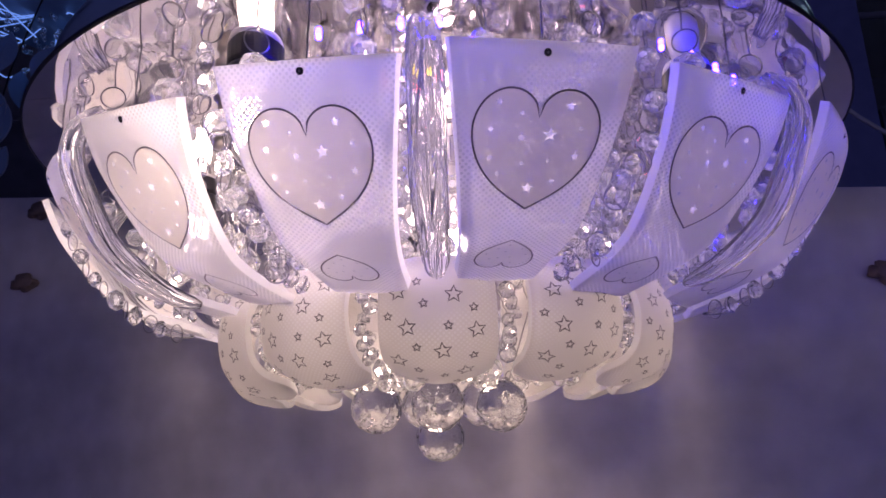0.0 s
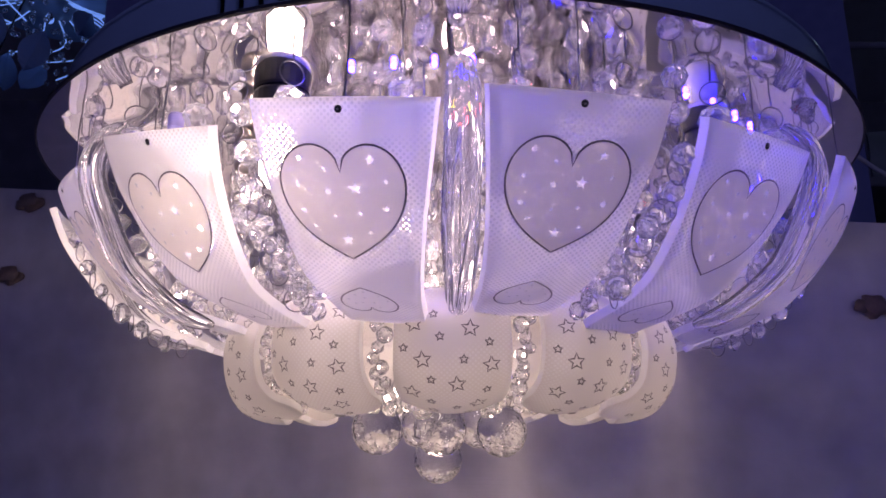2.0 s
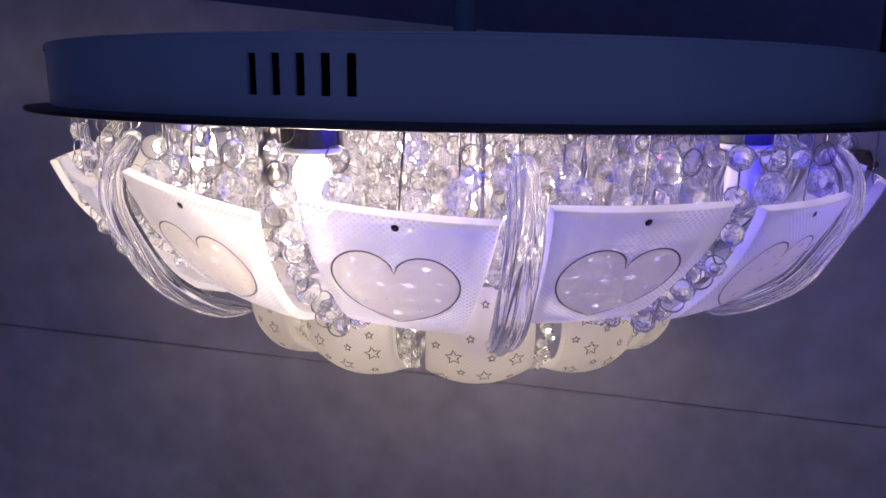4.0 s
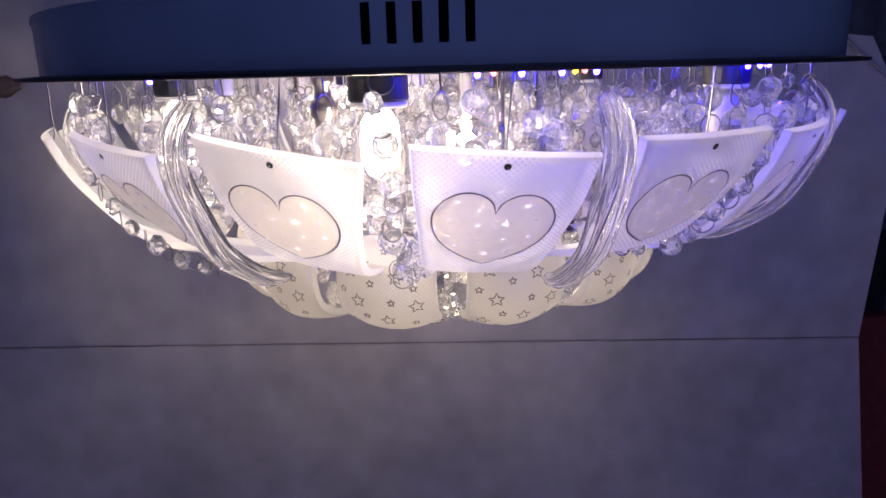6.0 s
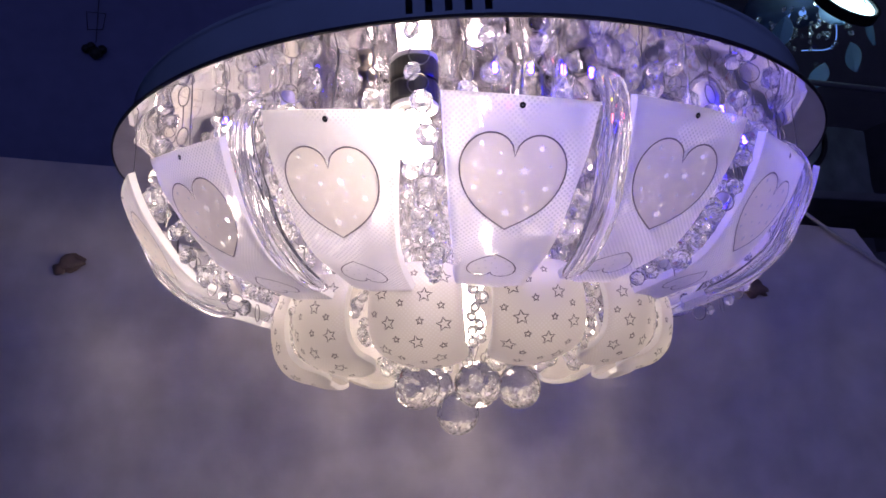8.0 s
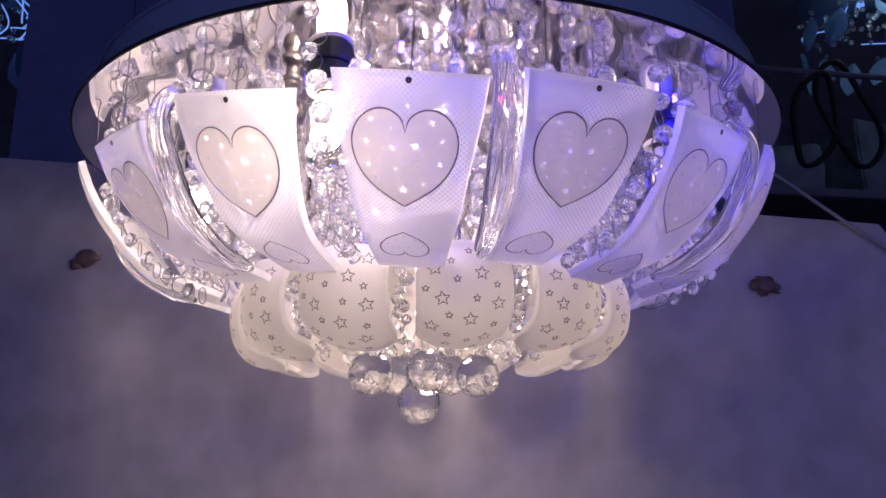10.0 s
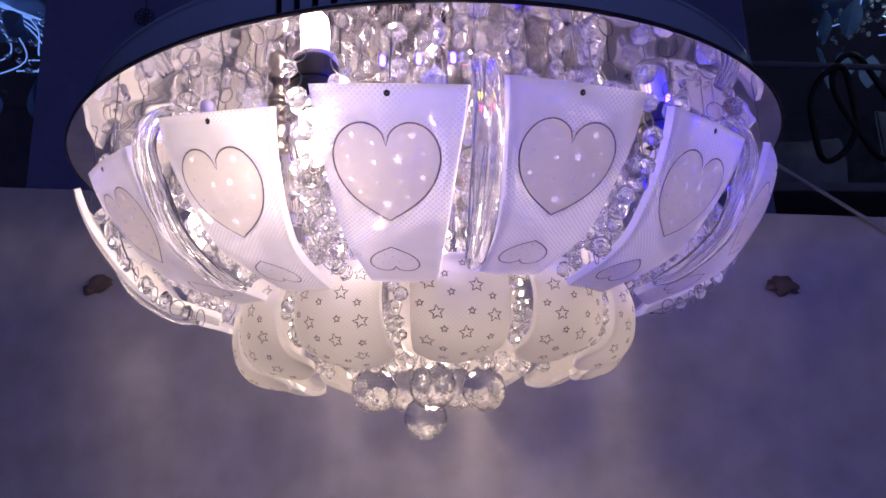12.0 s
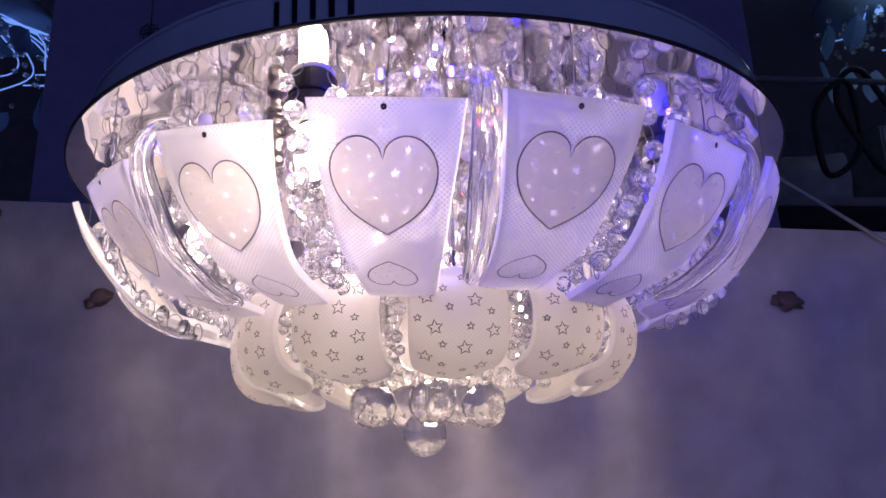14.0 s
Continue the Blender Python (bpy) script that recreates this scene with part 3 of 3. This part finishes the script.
for i in range(12):
    deep = 1 + {0: 0.0, 1: 0.01, 2: 0.06, 3: 0.13}.get(min(i, 12 - i), 0.17)
    petal = put("star_petal", inner_mesh, lamp, pose(0, 0, 0, 0, 0, -90.6 + 30 * i) @ Matrix.Translation((0, 0, 1.5465)) @ Matrix.Diagonal((1, 1, deep, 1)) @ Matrix.Translation((0, 0, -1.5465)), "frosted glass petal printed with stars")
    put("star_print", print_mesh, petal)
# narrow clear strips behind the gaps
bm = bmesh.new()
for i in range(12):
    m = pose(0, 0, 0, 0, 0, -105.6 + 30 * i)
    for k in range(10):
        l = 0.004 + 0.0072 * k + rng.uniform(-0.002, 0.002)
        p = INNER.at(rng.uniform(-0.0055, 0.0055), min(l, INNER.length), -0.0095 - rng.uniform(0, 0.004))
        octagon_bead(bm, m @ Matrix.Translation(p) @ pose(0, 0, 0, rng.uniform(-40, 40), rng.uniform(-40, 40), rng.uniform(0, 180)), rng.uniform(0.0032, 0.005), 0.0032)
strip = part("gap_crystal", bm, CRYSTAL, lamp, "small cut crystals between the star petals")
strip["kind"] = "stuff"
strip.visible_shadow = False

# loose crystals under the star petals
bm = bmesh.new()
for i in range(60):
    a, r = rng.uniform(0, 6.283), rng.uniform(0.055, 0.115)
    octagon_bead(bm, Matrix.Translation((r * math.cos(a), r * math.sin(a), 1.4885 + rng.uniform(-0.004, 0.006))) @ pose(0, 0, 0, rng.uniform(-50, 50), rng.uniform(-50, 50), rng.uniform(0, 180)), rng.uniform(0.004, 0.007), 0.0042)
under = part("loose_crystal", bm, CRYSTAL, lamp, "small cut crystals under the star petals")
under["kind"] = "stuff"
under.visible_shadow = False

# crystal balls below
bm = bmesh.new()
made = bmesh.ops.create_icosphere(bm, subdivisions=3, radius=0.0175)
ball_mesh = mesh_of("crystal_ball", bm, BALLGLASS)
bm = bmesh.new()
tube(bm, [(0, 0, 0.017), (0, 0, 0.068)], 0.0005, 5)
torus(bm, Matrix.Translation((0, 0, 0.021)), 0.0035, 0.0005)
ball_wire = mesh_of("ball_wire", bm, WIRE)
for x, y, z in [(-0.008, 0.016, 1.4495), (-0.049, -0.017, 1.4713), (-0.007, -0.034, 1.4715), (0.0355, -0.010, 1.469), (-0.020, 0.048, 1.472), (0.024, 0.046, 1.472)]:
    ball = put("crystal_ball", ball_mesh, lamp, pose(x, y, z, 10 * x, 20, 400 * x), "faceted clear crystal ball")
    ball.visible_shadow = False
    put("ball_wire", ball_wire, ball)

# bead chains lying along the dome in the other gaps
bm = bmesh.new()
octagon_bead(bm, Matrix(), 0.0062, 0.0042)
bead_mesh = mesh_of("bead", bm, CRYSTAL)
bm = bmesh.new()
torus(bm, Matrix(), 0.0056, 0.0004, 18)
ring_mesh = mesh_of("ring", bm, WIRE, smooth=True)
chain_curve, chain_len = spline([(0.243, 0, 1.632), (0.2435, 0, 1.602), (0.233, 0, 1.575), (0.212, 0, 1.549), (0.192, 0, 1.535), (0.176, 0, 1.529)], 16)
rng = random.Random(3)
for i in range(8):
    chain = put("bead_chain", None, lamp, pose(0, 0, 0, 0, 0, -112.5 + 45 * i))
    for k, p in enumerate(chain_curve):
        if k > 14 and i not in (2, 7):
            continue
        d = (chain_curve[min(k + 1, 16)] - chain_curve[max(k - 1, 0)]).normalized()
        tilt = math.degrees(math.atan2(-d.x, -d.z))
        sag = 0.008 * min(1, k / 7) if i in (2, 7) else 0.0
        m = Matrix.Translation(p + Vector((sag * 0.55 + rng.uniform(-0.002, 0.001), rng.uniform(-0.0035, 0.0035), -sag))) @ pose(0, 0, 0, 0, tilt + rng.uniform(-15, 15), 90 + rng.uniform(-60, 60)) @ Matrix.Scale(rng.uniform(0.75, 1.05), 4)
        o = put("bead" if k % 2 else "ring", bead_mesh if k % 2 else ring_mesh, chain, m)
        if k % 2:
            o.visible_shadow = False
    for k in range(9, 22):
        f = (k + 0.5) / 22 * 16
        p = chain_curve[int(f)].lerp(chain_curve[min(int(f) + 1, 16)], f - int(f))
        side = rng.choice((-1, 1)) * rng.uniform(0.004, 0.0105)
        m = Matrix.Translation(p + Vector((-rng.uniform(0.005, 0.013), side, 0.002))) @ pose(0, 0, 0, rng.uniform(-40, 40), rng.uniform(-40, 40), rng.uniform(0, 180)) @ Matrix.Scale(rng.uniform(0.6, 0.85), 4)
        o = put("bead", bead_mesh, chain, m)
        o.visible_shadow = False

# short strings with one bead, round the edge of the plate
bm = bmesh.new()
octagon_bead(bm, Matrix.Translation((0, 0, -0.026)), 0.0075, 0.005)
short_bead = mesh_of("bead", bm, CRYSTAL)
bm = bmesh.new()
torus(bm, Matrix.Translation((0, 0, -0.013)), 0.0055, 0.00038, 18)
tube(bm, [(0, 0, 0.001), (0.0006, 0, -0.007)], 0.00042, 5)
short_wire = mesh_of("wire", bm, WIRE)
rng = random.Random(9)
for i in range(32):
    a = radians(-101.25 + 5.6 + 11.25 * i)
    s = put("crystal_drop", None, lamp, pose(0.2415 * math.cos(a), 0.2415 * math.sin(a), MIRROR_Z, 0, 0, rng.uniform(0, 180)))
    b = put("bead", short_bead, s)
    b.visible_shadow = False
    put("wire", short_wire, s)

# the crystal curtains inside
def dome(z):
    """The radius of the frosted petals at a height."""
    near = [p for p in PETAL.pts if p.z <= z]
    return near[0].x if near else PETAL.pts[-1].x


# dots from -14 on are unseen, added to keep the blue light up
LED_AT = (-102.7, -97.6, -92.8, -88.4, -59, -53.2, -47.3, -41.5, -14, -8, -2, 31, 37, 120, 210)
rng = random.Random(21)
for R, count, length in ((0.226, 15, 2), (0.203, 26, 5), (0.180, 36, 6), (0.150, 30, 6), (0.10, 28, 6), (0.06, 17, 6)):
    beads, wires = bmesh.new(), bmesh.new()
    for i in range(count):
        a = 2 * math.pi * (i + rng.uniform(-0.3, 0.3)) / count
        r = R + rng.uniform(-0.007, 0.007)
        if R > 0.16 and min(abs((math.degrees(a) - b + 180) % 360 - 180) for b in (-115, -43, 29, 101, 179)) < 7.5:
            continue
        if r > 0.208 and min(abs((math.degrees(a) - b + 180) % 360 - 180) for b in LED_AT) < 2.6:
            continue
        z = MIRROR_Z - 0.002
        tube(wires, [(r * math.cos(a), r * math.sin(a), MIRROR_Z + 0.001), (r * math.cos(a), r * math.sin(a), z - 0.006)], 0.00045, 4)
        z -= 0.006
        for k in range(length + rng.choice((-1, 0, 0))):
            place = Matrix.Translation((r * math.cos(a), r * math.sin(a), z - 0.006)) @ pose(0, 0, 0, 0, 0, rng.uniform(0, 180))
            if rng.random() < 0.85:
                torus(wires, place, 0.0050, 0.0004, 12, 4)
                z -= 0.0105
            place = Matrix.Translation((r * math.cos(a), r * math.sin(a), z - 0.0065)) @ pose(0, 0, 0, 0, 0, rng.uniform(0, 180))
            if rng.random() < 0.72:
                octagon_bead(beads, place, 0.0068, 0.0045)
            else:
                drop_bead(beads, place)
            z -= 0.0135
            if z < 1.562 or r > dome(z - 0.014) - 0.014:
                break
    b = part("crystal_curtain", beads, CRYSTAL, lamp, "ring of hanging cut crystals")
    b["kind"] = "stuff"
    b.visible_shadow = False
    part("curtain_wire", wires, WIRE, lamp)["kind"] = "stuff"

# sockets and bulbs
bm = bmesh.new()
lathe(bm, [(0, MIRROR_Z), (0.0133, MIRROR_Z - 0.0005), (0.0138, MIRROR_Z - 0.002), (0.0138, 1.6235), (0.0128, 1.6225), (0, 1.6225)], 28)
socket_mesh = mesh_of("socket", bm, SOCKET, smooth=False)
bm = bmesh.new()
lathe(bm, [(0.0126, 1.6226), (0.0134, 1.6218), (0.0128, 1.6198), (0.0104, 1.6198), (0.0104, 1.6224)], 28)
collar_mesh = mesh_of("collar", bm, CERAMIC, smooth=True)
bm = bmesh.new()
lathe(bm, [(0, 1.6196), (0.007, 1.619), (0.008, 1.615), (0.0128, 1.607), (0.0145, 1.598), (0.0128, 1.589), (0.008, 1.583), (0, 1.5815)], 20)
bulb_mesh = mesh_of("bulb", bm, BULBGLASS, smooth=True)
bm = bmesh.new()
lathe(bm, [(0, 1.6185), (0.0045, 1.618), (0.0076, 1.613), (0.0085, 1.604), (0.0080, 1.594), (0.0045, 1.5885), (0, 1.5875)], 16)
burner_lit = mesh_of("burner", bm, OPAL, smooth=True)
burner_off = burner_lit.copy()
burner_off.materials.clear()
burner_off.materials.append(CERAMIC)
bm = bmesh.new()
lathe(bm, [(0, 1.613), (0.0055, 1.6125), (0.0115, 1.604), (0.013, 1.595), (0.009, 1.5835), (0, 1.580)], 14)
core_lit = mesh_of("white_bulb", bm, BULB, smooth=True)
for a, r, lit in ((-115, 0.202, True), (-43, 0.195, False), (29, 0.195, False), (101, 0.195, True), (179, 0.185, True)):
    s = put("lamp_socket", socket_mesh, lamp, Matrix.Translation((r * math.cos(radians(a)), r * math.sin(radians(a)), 0)))
    put("collar", collar_mesh, s)
    put("bulb", bulb_mesh, s, None, "clear glass bulb").visible_shadow = False
    put("burner", burner_lit if lit else burner_off, s)
put("white_bulb", core_lit, lamp, Matrix.Translation((0.008, -0.03, 1.580)) @ Matrix.Scale(0.72, 4) @ Matrix.Translation((0, 0, -1.597)), "bright bulb hanging over the lower plate")
bm = bmesh.new()
tube(bm, [(0.008, -0.03, MIRROR_Z + 0.001), (0.008, -0.03, 1.593)], 0.0040, 14)
part("bulb_stem", bm, CERAMIC, lamp, smooth=True)
core_low = core_lit.copy()
core_low.materials.clear()
core_low.materials.append(BULB_LOW)
put("warm_bulb", core_low, lamp, Matrix.Translation((0.0, 0.0, -0.0755)), "bright bulb under the lower plate")

# turned studs on the plate
bm = bmesh.new()
lathe(bm, [(0, 0.001), (0.0062, 0.001), (0.0062, -0.004), (0.0042, -0.0055), (0.0042, -0.011), (0.0064, -0.013), (0.0066, -0.019), (0.0045, -0.021), (0.0045, -0.025), (0.0058, -0.0265), (0.0055, -0.031), (0, -0.0325)], 20)
stud_mesh = mesh_of("stud", bm, BRASS, smooth=True)
for a in (-124, 56):
    put("stud", stud_mesh, lamp, pose(0.1925 * math.cos(radians(a)), 0.1925 * math.sin(radians(a)), MIRROR_Z), "turned dull brass stud on the plate")

# a small pale blue diffuser on the plate
bm = bmesh.new()
lathe(bm, [(0, 0.001), (0.0042, 0.001), (0.0042, -0.0065), (0.0034, -0.0085), (0, -0.009)], 18)
put("diffuser", mesh_of("diffuser", bm, CAPGLASS, smooth=True), lamp, pose(-0.1524, -0.142, MIRROR_Z), "small pale blue diffuser cap")

# coloured light dots on the plate
bm = bmesh.new()
lathe(bm, [(0, 0), (0.0014, 0), (0.0014, -0.0012), (0.0010, -0.0022), (0, -0.0026)], 12)
for name, mat, spots in (("blue_light_dot", LED_BLUE, [(a, 0.218) for a in LED_AT]), ("red_light_dot", LED_RED, [(-98, 0.17), (-78, 0.16)]), ("yellow_light_dot", LED_YELLOW, [(-84, 0.175)])):
    me = mesh_of(name, bm.copy(), mat, smooth=True)
    for a, r in spots:
        put(name, me, lamp, pose(r * math.cos(radians(a)), r * math.sin(radians(a)), MIRROR_Z - 0.0006))
bm.free()


# ---- things on the blue wall and beyond ----
def hanging_ornament():
    top = tagged(new("hanging_ornament"), "dark wire ornament hanging on the blue wall", "ornament")
    top.location = (-0.44, 0.636, 2.26)
    bm = bmesh.new()
    tube(bm, [(0, 0.004, 0.03), (0, 0, 0), (0.002, 0, -0.2)], 0.0007, 5)
    part("string", bm, BLACKWIRE, top)
    bm = bmesh.new()
    for i in range(7):
        a = 2 * math.pi * i / 7
        torus(bm, Matrix.Translation((0.009 * math.cos(a), -0.001, -0.073 + 0.009 * math.sin(a))), 0.009, 0.0008, 14, 4)
    part("wire_rosette", bm, BLACKWIRE, top)
    bm = bmesh.new()
    tube(bm, [(-0.016, -0.001, -0.145), (0.014, -0.001, -0.145), (0.011, -0.001, -0.175), (-0.012, -0.001, -0.178)], 0.0009, 5, closed=True)
    part("wire_square", bm, BLACKWIRE, top)
    bm = bmesh.new()
    for dx, dz, r in ((-0.011, -0.214, 0.008), (0.004, -0.22, 0.011), (0.013, -0.213, 0.008), (-0.004, -0.208, 0.007)):
        bmesh.ops.create_icosphere(bm, subdivisions=2, radius=r, matrix=Matrix.Translation((dx, -0.003, dz)))
    part("pod", bm, RUBBER, top, smooth=True)


hanging_ornament()


def cable_coil():
    ob = tagged(new("cable_coil"), "loose coil of black cable hanging on the back rack", "cable")
    for cx, cz, w, h, lean in ((1.135, 2.15, 0.062, 0.125, 0.25), (1.235, 2.17, 0.075, 0.14, -0.2)):
        bm = bmesh.new()
        pts = []
        for i in range(36):
            a = 2 * math.pi * i / 36
            x, z = w * math.cos(a), h * math.sin(a)
            pts.append((cx + x + lean * z, 0.9 + 0.01 * math.sin(3 * a), cz + z))
        tube(bm, pts, 0.0075, 8, closed=True)
        part("loop", bm, RUBBER, ob, smooth=True)


cable_coil()


def leaf(bm, m, L, W):
    """A thick pointed glass leaf with a raised midrib."""
    n = 8
    rows = []
    for i in range(n + 1):
        t = i / n
        w = W * math.sin(math.pi * t) ** 0.8
        rows.append([bm.verts.new(m @ Vector(v)) for v in ((-w, 0.002, -L * t), (0, -0.004, -L * t), (w, 0.002, -L * t), (0, 0.005, -L * t))])
    for a, b in zip(rows, rows[1:]):
        for k in range(4):
            bm.faces.new((a[k], a[(k + 1) % 4], b[(k + 1) % 4], b[k]))
    bmesh.ops.remove_doubles(bm, verts=bm.verts, dist=0.0002)


def leaf_lamp(x, y, z, seed, label, face):
    """A hanging lamp with curved cool tubes, crystals and leaf-shaped panes."""
    rnd = random.Random(seed)
    top = tagged(new("pendant_lamp"), label, "lamp", "lamps beyond the wall")
    top.location = (x, y, z)
    bm = bmesh.new()
    lathe(bm, [(0, 0.1), (0.16, 0.1), (0.165, 0.09), (0.16, 0.08), (0, 0.08)], 40)
    part("canopy", bm, BOXSTEEL, top, smooth=True)
    bm = bmesh.new()
    tube(bm, [(0, 0, 0.095), (0, 0, 2.752 - z)], 0.006, 8)
    part("rod", bm, BOXSTEEL, top)
    for i in range(3 if face else 16):
        a = rnd.uniform(0, 6.283)
        bm = bmesh.new()
        pts = [Vector((0.05 * math.cos(a), 0.05 * math.sin(a), 0.085)), Vector((0.12 * math.cos(a), 0.12 * math.sin(a), 0.05)), Vector((0.19 * math.cos(a + 0.4), 0.19 * math.sin(a + 0.4), rnd.uniform(-0.02, 0.05))), Vector((0.15 * math.cos(a + 0.9), 0.15 * math.sin(a + 0.9), rnd.uniform(-0.05, 0.02)))]
        tube(bm, spline(pts, 16)[0], 0.0017, 6)
        part("cool_tube", bm, COOL, top, "thin glowing blue-white tube", smooth=True)
    for i in range(12):
        a = 2 * math.pi * i / 12
        bm = bmesh.new()
        leaf(bm, Matrix.Translation((0.17 * math.cos(a), 0.17 * math.sin(a), rnd.uniform(-0.08, 0.03))) @ pose(0, 0, 0, rnd.uniform(-20, 20), rnd.uniform(-30, 30), math.degrees(a) + 90), 0.1, 0.03)
        part("glass_leaf", bm, LEAFGLASS, top, "blue-lit frosted glass leaf")
    bm = bmesh.new()
    for i in range(90):
        a, r = rnd.uniform(0, 6.283), rnd.uniform(0.03, 0.17)
        octagon_bead(bm, Matrix.Translation((r * math.cos(a), r * math.sin(a), rnd.uniform(-0.06, 0.07))) @ pose(0, 0, 0, 0, 0, rnd.uniform(0, 180)), 0.008, 0.005)
    part("crystal_fill", bm, CRYSTAL, top)["kind"] = "stuff"
    # small glow added inside to light the leaves, not a bulb that shows
    bm = bmesh.new()
    bmesh.ops.create_icosphere(bm, subdivisions=2, radius=0.011, matrix=Matrix.Translation((0, 0, 0.05)))
    part("leaf_fill_glow", bm, COOL, top, "small added glow that lights the leaves", smooth=True)
    if not face:
        # a spray of flat leaf panes below, each with a pale ground rim
        for x0, z0, lean, size in ((-0.075, -0.145, -22, 0.1), (-0.032, -0.185, 8, 0.105), (-0.125, -0.26, -68, 0.1), (-0.10, -0.30, -20, 0.1), (-0.02, -0.29, 24, 0.1)):
            at = pose(x0, -0.12, z0, 0, lean, 0)
            bm = bmesh.new()
            leaf(bm, at, size, 0.026)
            pane = part("leaf_pane", bm, LEAFGLASS, top, "blue-lit glass leaf with a pale rim")
            bm = bmesh.new()
            edge = [at @ Vector((sgn * 0.026 * math.sin(math.pi * t / 12) ** 0.8, -0.001, -size * t / 12)) for sgn, steps in ((1, range(13)), (-1, range(11, 0, -1))) for t in steps]
            tube(bm, edge, 0.0015, 5, closed=True)
            part("rim", bm, LEAFRIM, pane, "pale ground glass rim", smooth=True)
        bm = bmesh.new()
        tube(bm, [(0.03, -0.118, 0.085), (-0.03, -0.117, -0.1), (-0.06, -0.117, -0.26), (-0.11, -0.118, -0.3)], 0.002, 6)
        part("stem", bm, BLACKWIRE, top, smooth=True)
    if face:
        bm = bmesh.new()
        lathe(bm, [(0, 0.012), (0.075, 0.012), (0.082, 0.0), (0.075, -0.008), (0, -0.008)], 32, pose(-0.02, -0.17, -0.025, 62, 0, 0))
        part("light_face", bm, COOLBRIGHT, top, "round cool white light face", smooth=True)
        bm = bmesh.new()
        lathe(bm, [(0.082, -0.012), (0.092, -0.012), (0.092, 0.016), (0.082, 0.016)], 32, pose(-0.02, -0.17, -0.025, 62, 0, 0), closed=True)
        for k in range(3):
            box(bm, (-0.082, -0.004, -0.012), (0.082, 0.004, -0.0095), pose(-0.02, -0.17, -0.025, 62, 0, 0) @ pose(0, 0, 0, 0, 0, 60 * k))
        part("face_grille", bm, RUBBER, top)


leaf_lamp(-0.95, 1.02, 2.36, 5, "crystal pendant lamp with blue glowing tubes and leaves", False)
leaf_lamp(1.44, 1.02, 2.53, 8, "crystal pendant lamp with a cool white round face", True)


def wrapped_box(x, y, z, w, d, h, turn):
    bm = bmesh.new()
    box(bm, (-w / 2, -d / 2, 0), (w / 2, d / 2, h), None, 0.006)
    bmesh.ops.subdivide_edges(bm, edges=bm.edges, cuts=3, use_grid_fill=True)
    for v in bm.verts:
        v.co += 0.008 * noise.noise_vector(v.co * 14 + Vector((x, y, z)))
    ob = new("wrapped_box", mesh_of("wrapped_box", bm, WRAP))
    ob.matrix_basis = pose(x, y, z, 0, 0, turn)
    tagged(ob, "dark crumpled plastic-wrapped box on a shelf", "box", "boxes on the rack")


WRAP = principled("dark_plastic_wrap", (0.18, 0.19, 0.23), 0.25, grain=0.4, scale=14, bump=0.5)
rack = tagged(new("storage_rack"), "dark metal rack standing behind the boards", "rack")
for z in (1.15, 1.66, 2.02):
    bm = bmesh.new()
    box(bm, (0.80, 1.05, z - 0.025), (2.3, 1.5, z), None, 0.003)
    part("shelf", bm, DARKWALL, rack)
for x in (0.82, 2.27):
    for y in (1.07, 1.48):
        bm = bmesh.new()
        box(bm, (x - 0.015, y - 0.015, 0), (x + 0.015, y + 0.015, 2.30), None, 0.002)
        part("post", bm, DARKWALL, rack)
bm = bmesh.new()
tube(bm, [(0.82, 1.07, 2.285), (0.82, 0.9, 2.28), (2.27, 0.9, 2.28), (2.27, 1.07, 2.285)], 0.008, 8)
part("hanging_rail", bm, DARKWALL, rack)
for x, z, w, h, t in ((0.98, 2.02, 0.2, 0.22, 8), (1.25, 2.02, 0.22, 0.16, -12), (1.6, 2.02, 0.3, 0.25, 5), (1.0, 1.66, 0.24, 0.2, -6), (1.32, 1.66, 0.26, 0.26, 10), (1.7, 1.66, 0.3, 0.2, 0), (1.1, 1.15, 0.3, 0.3, 4), (1.6, 1.15, 0.4, 0.35, -5)):
    wrapped_box(x, 1.27, z, w, 0.26, h, t)
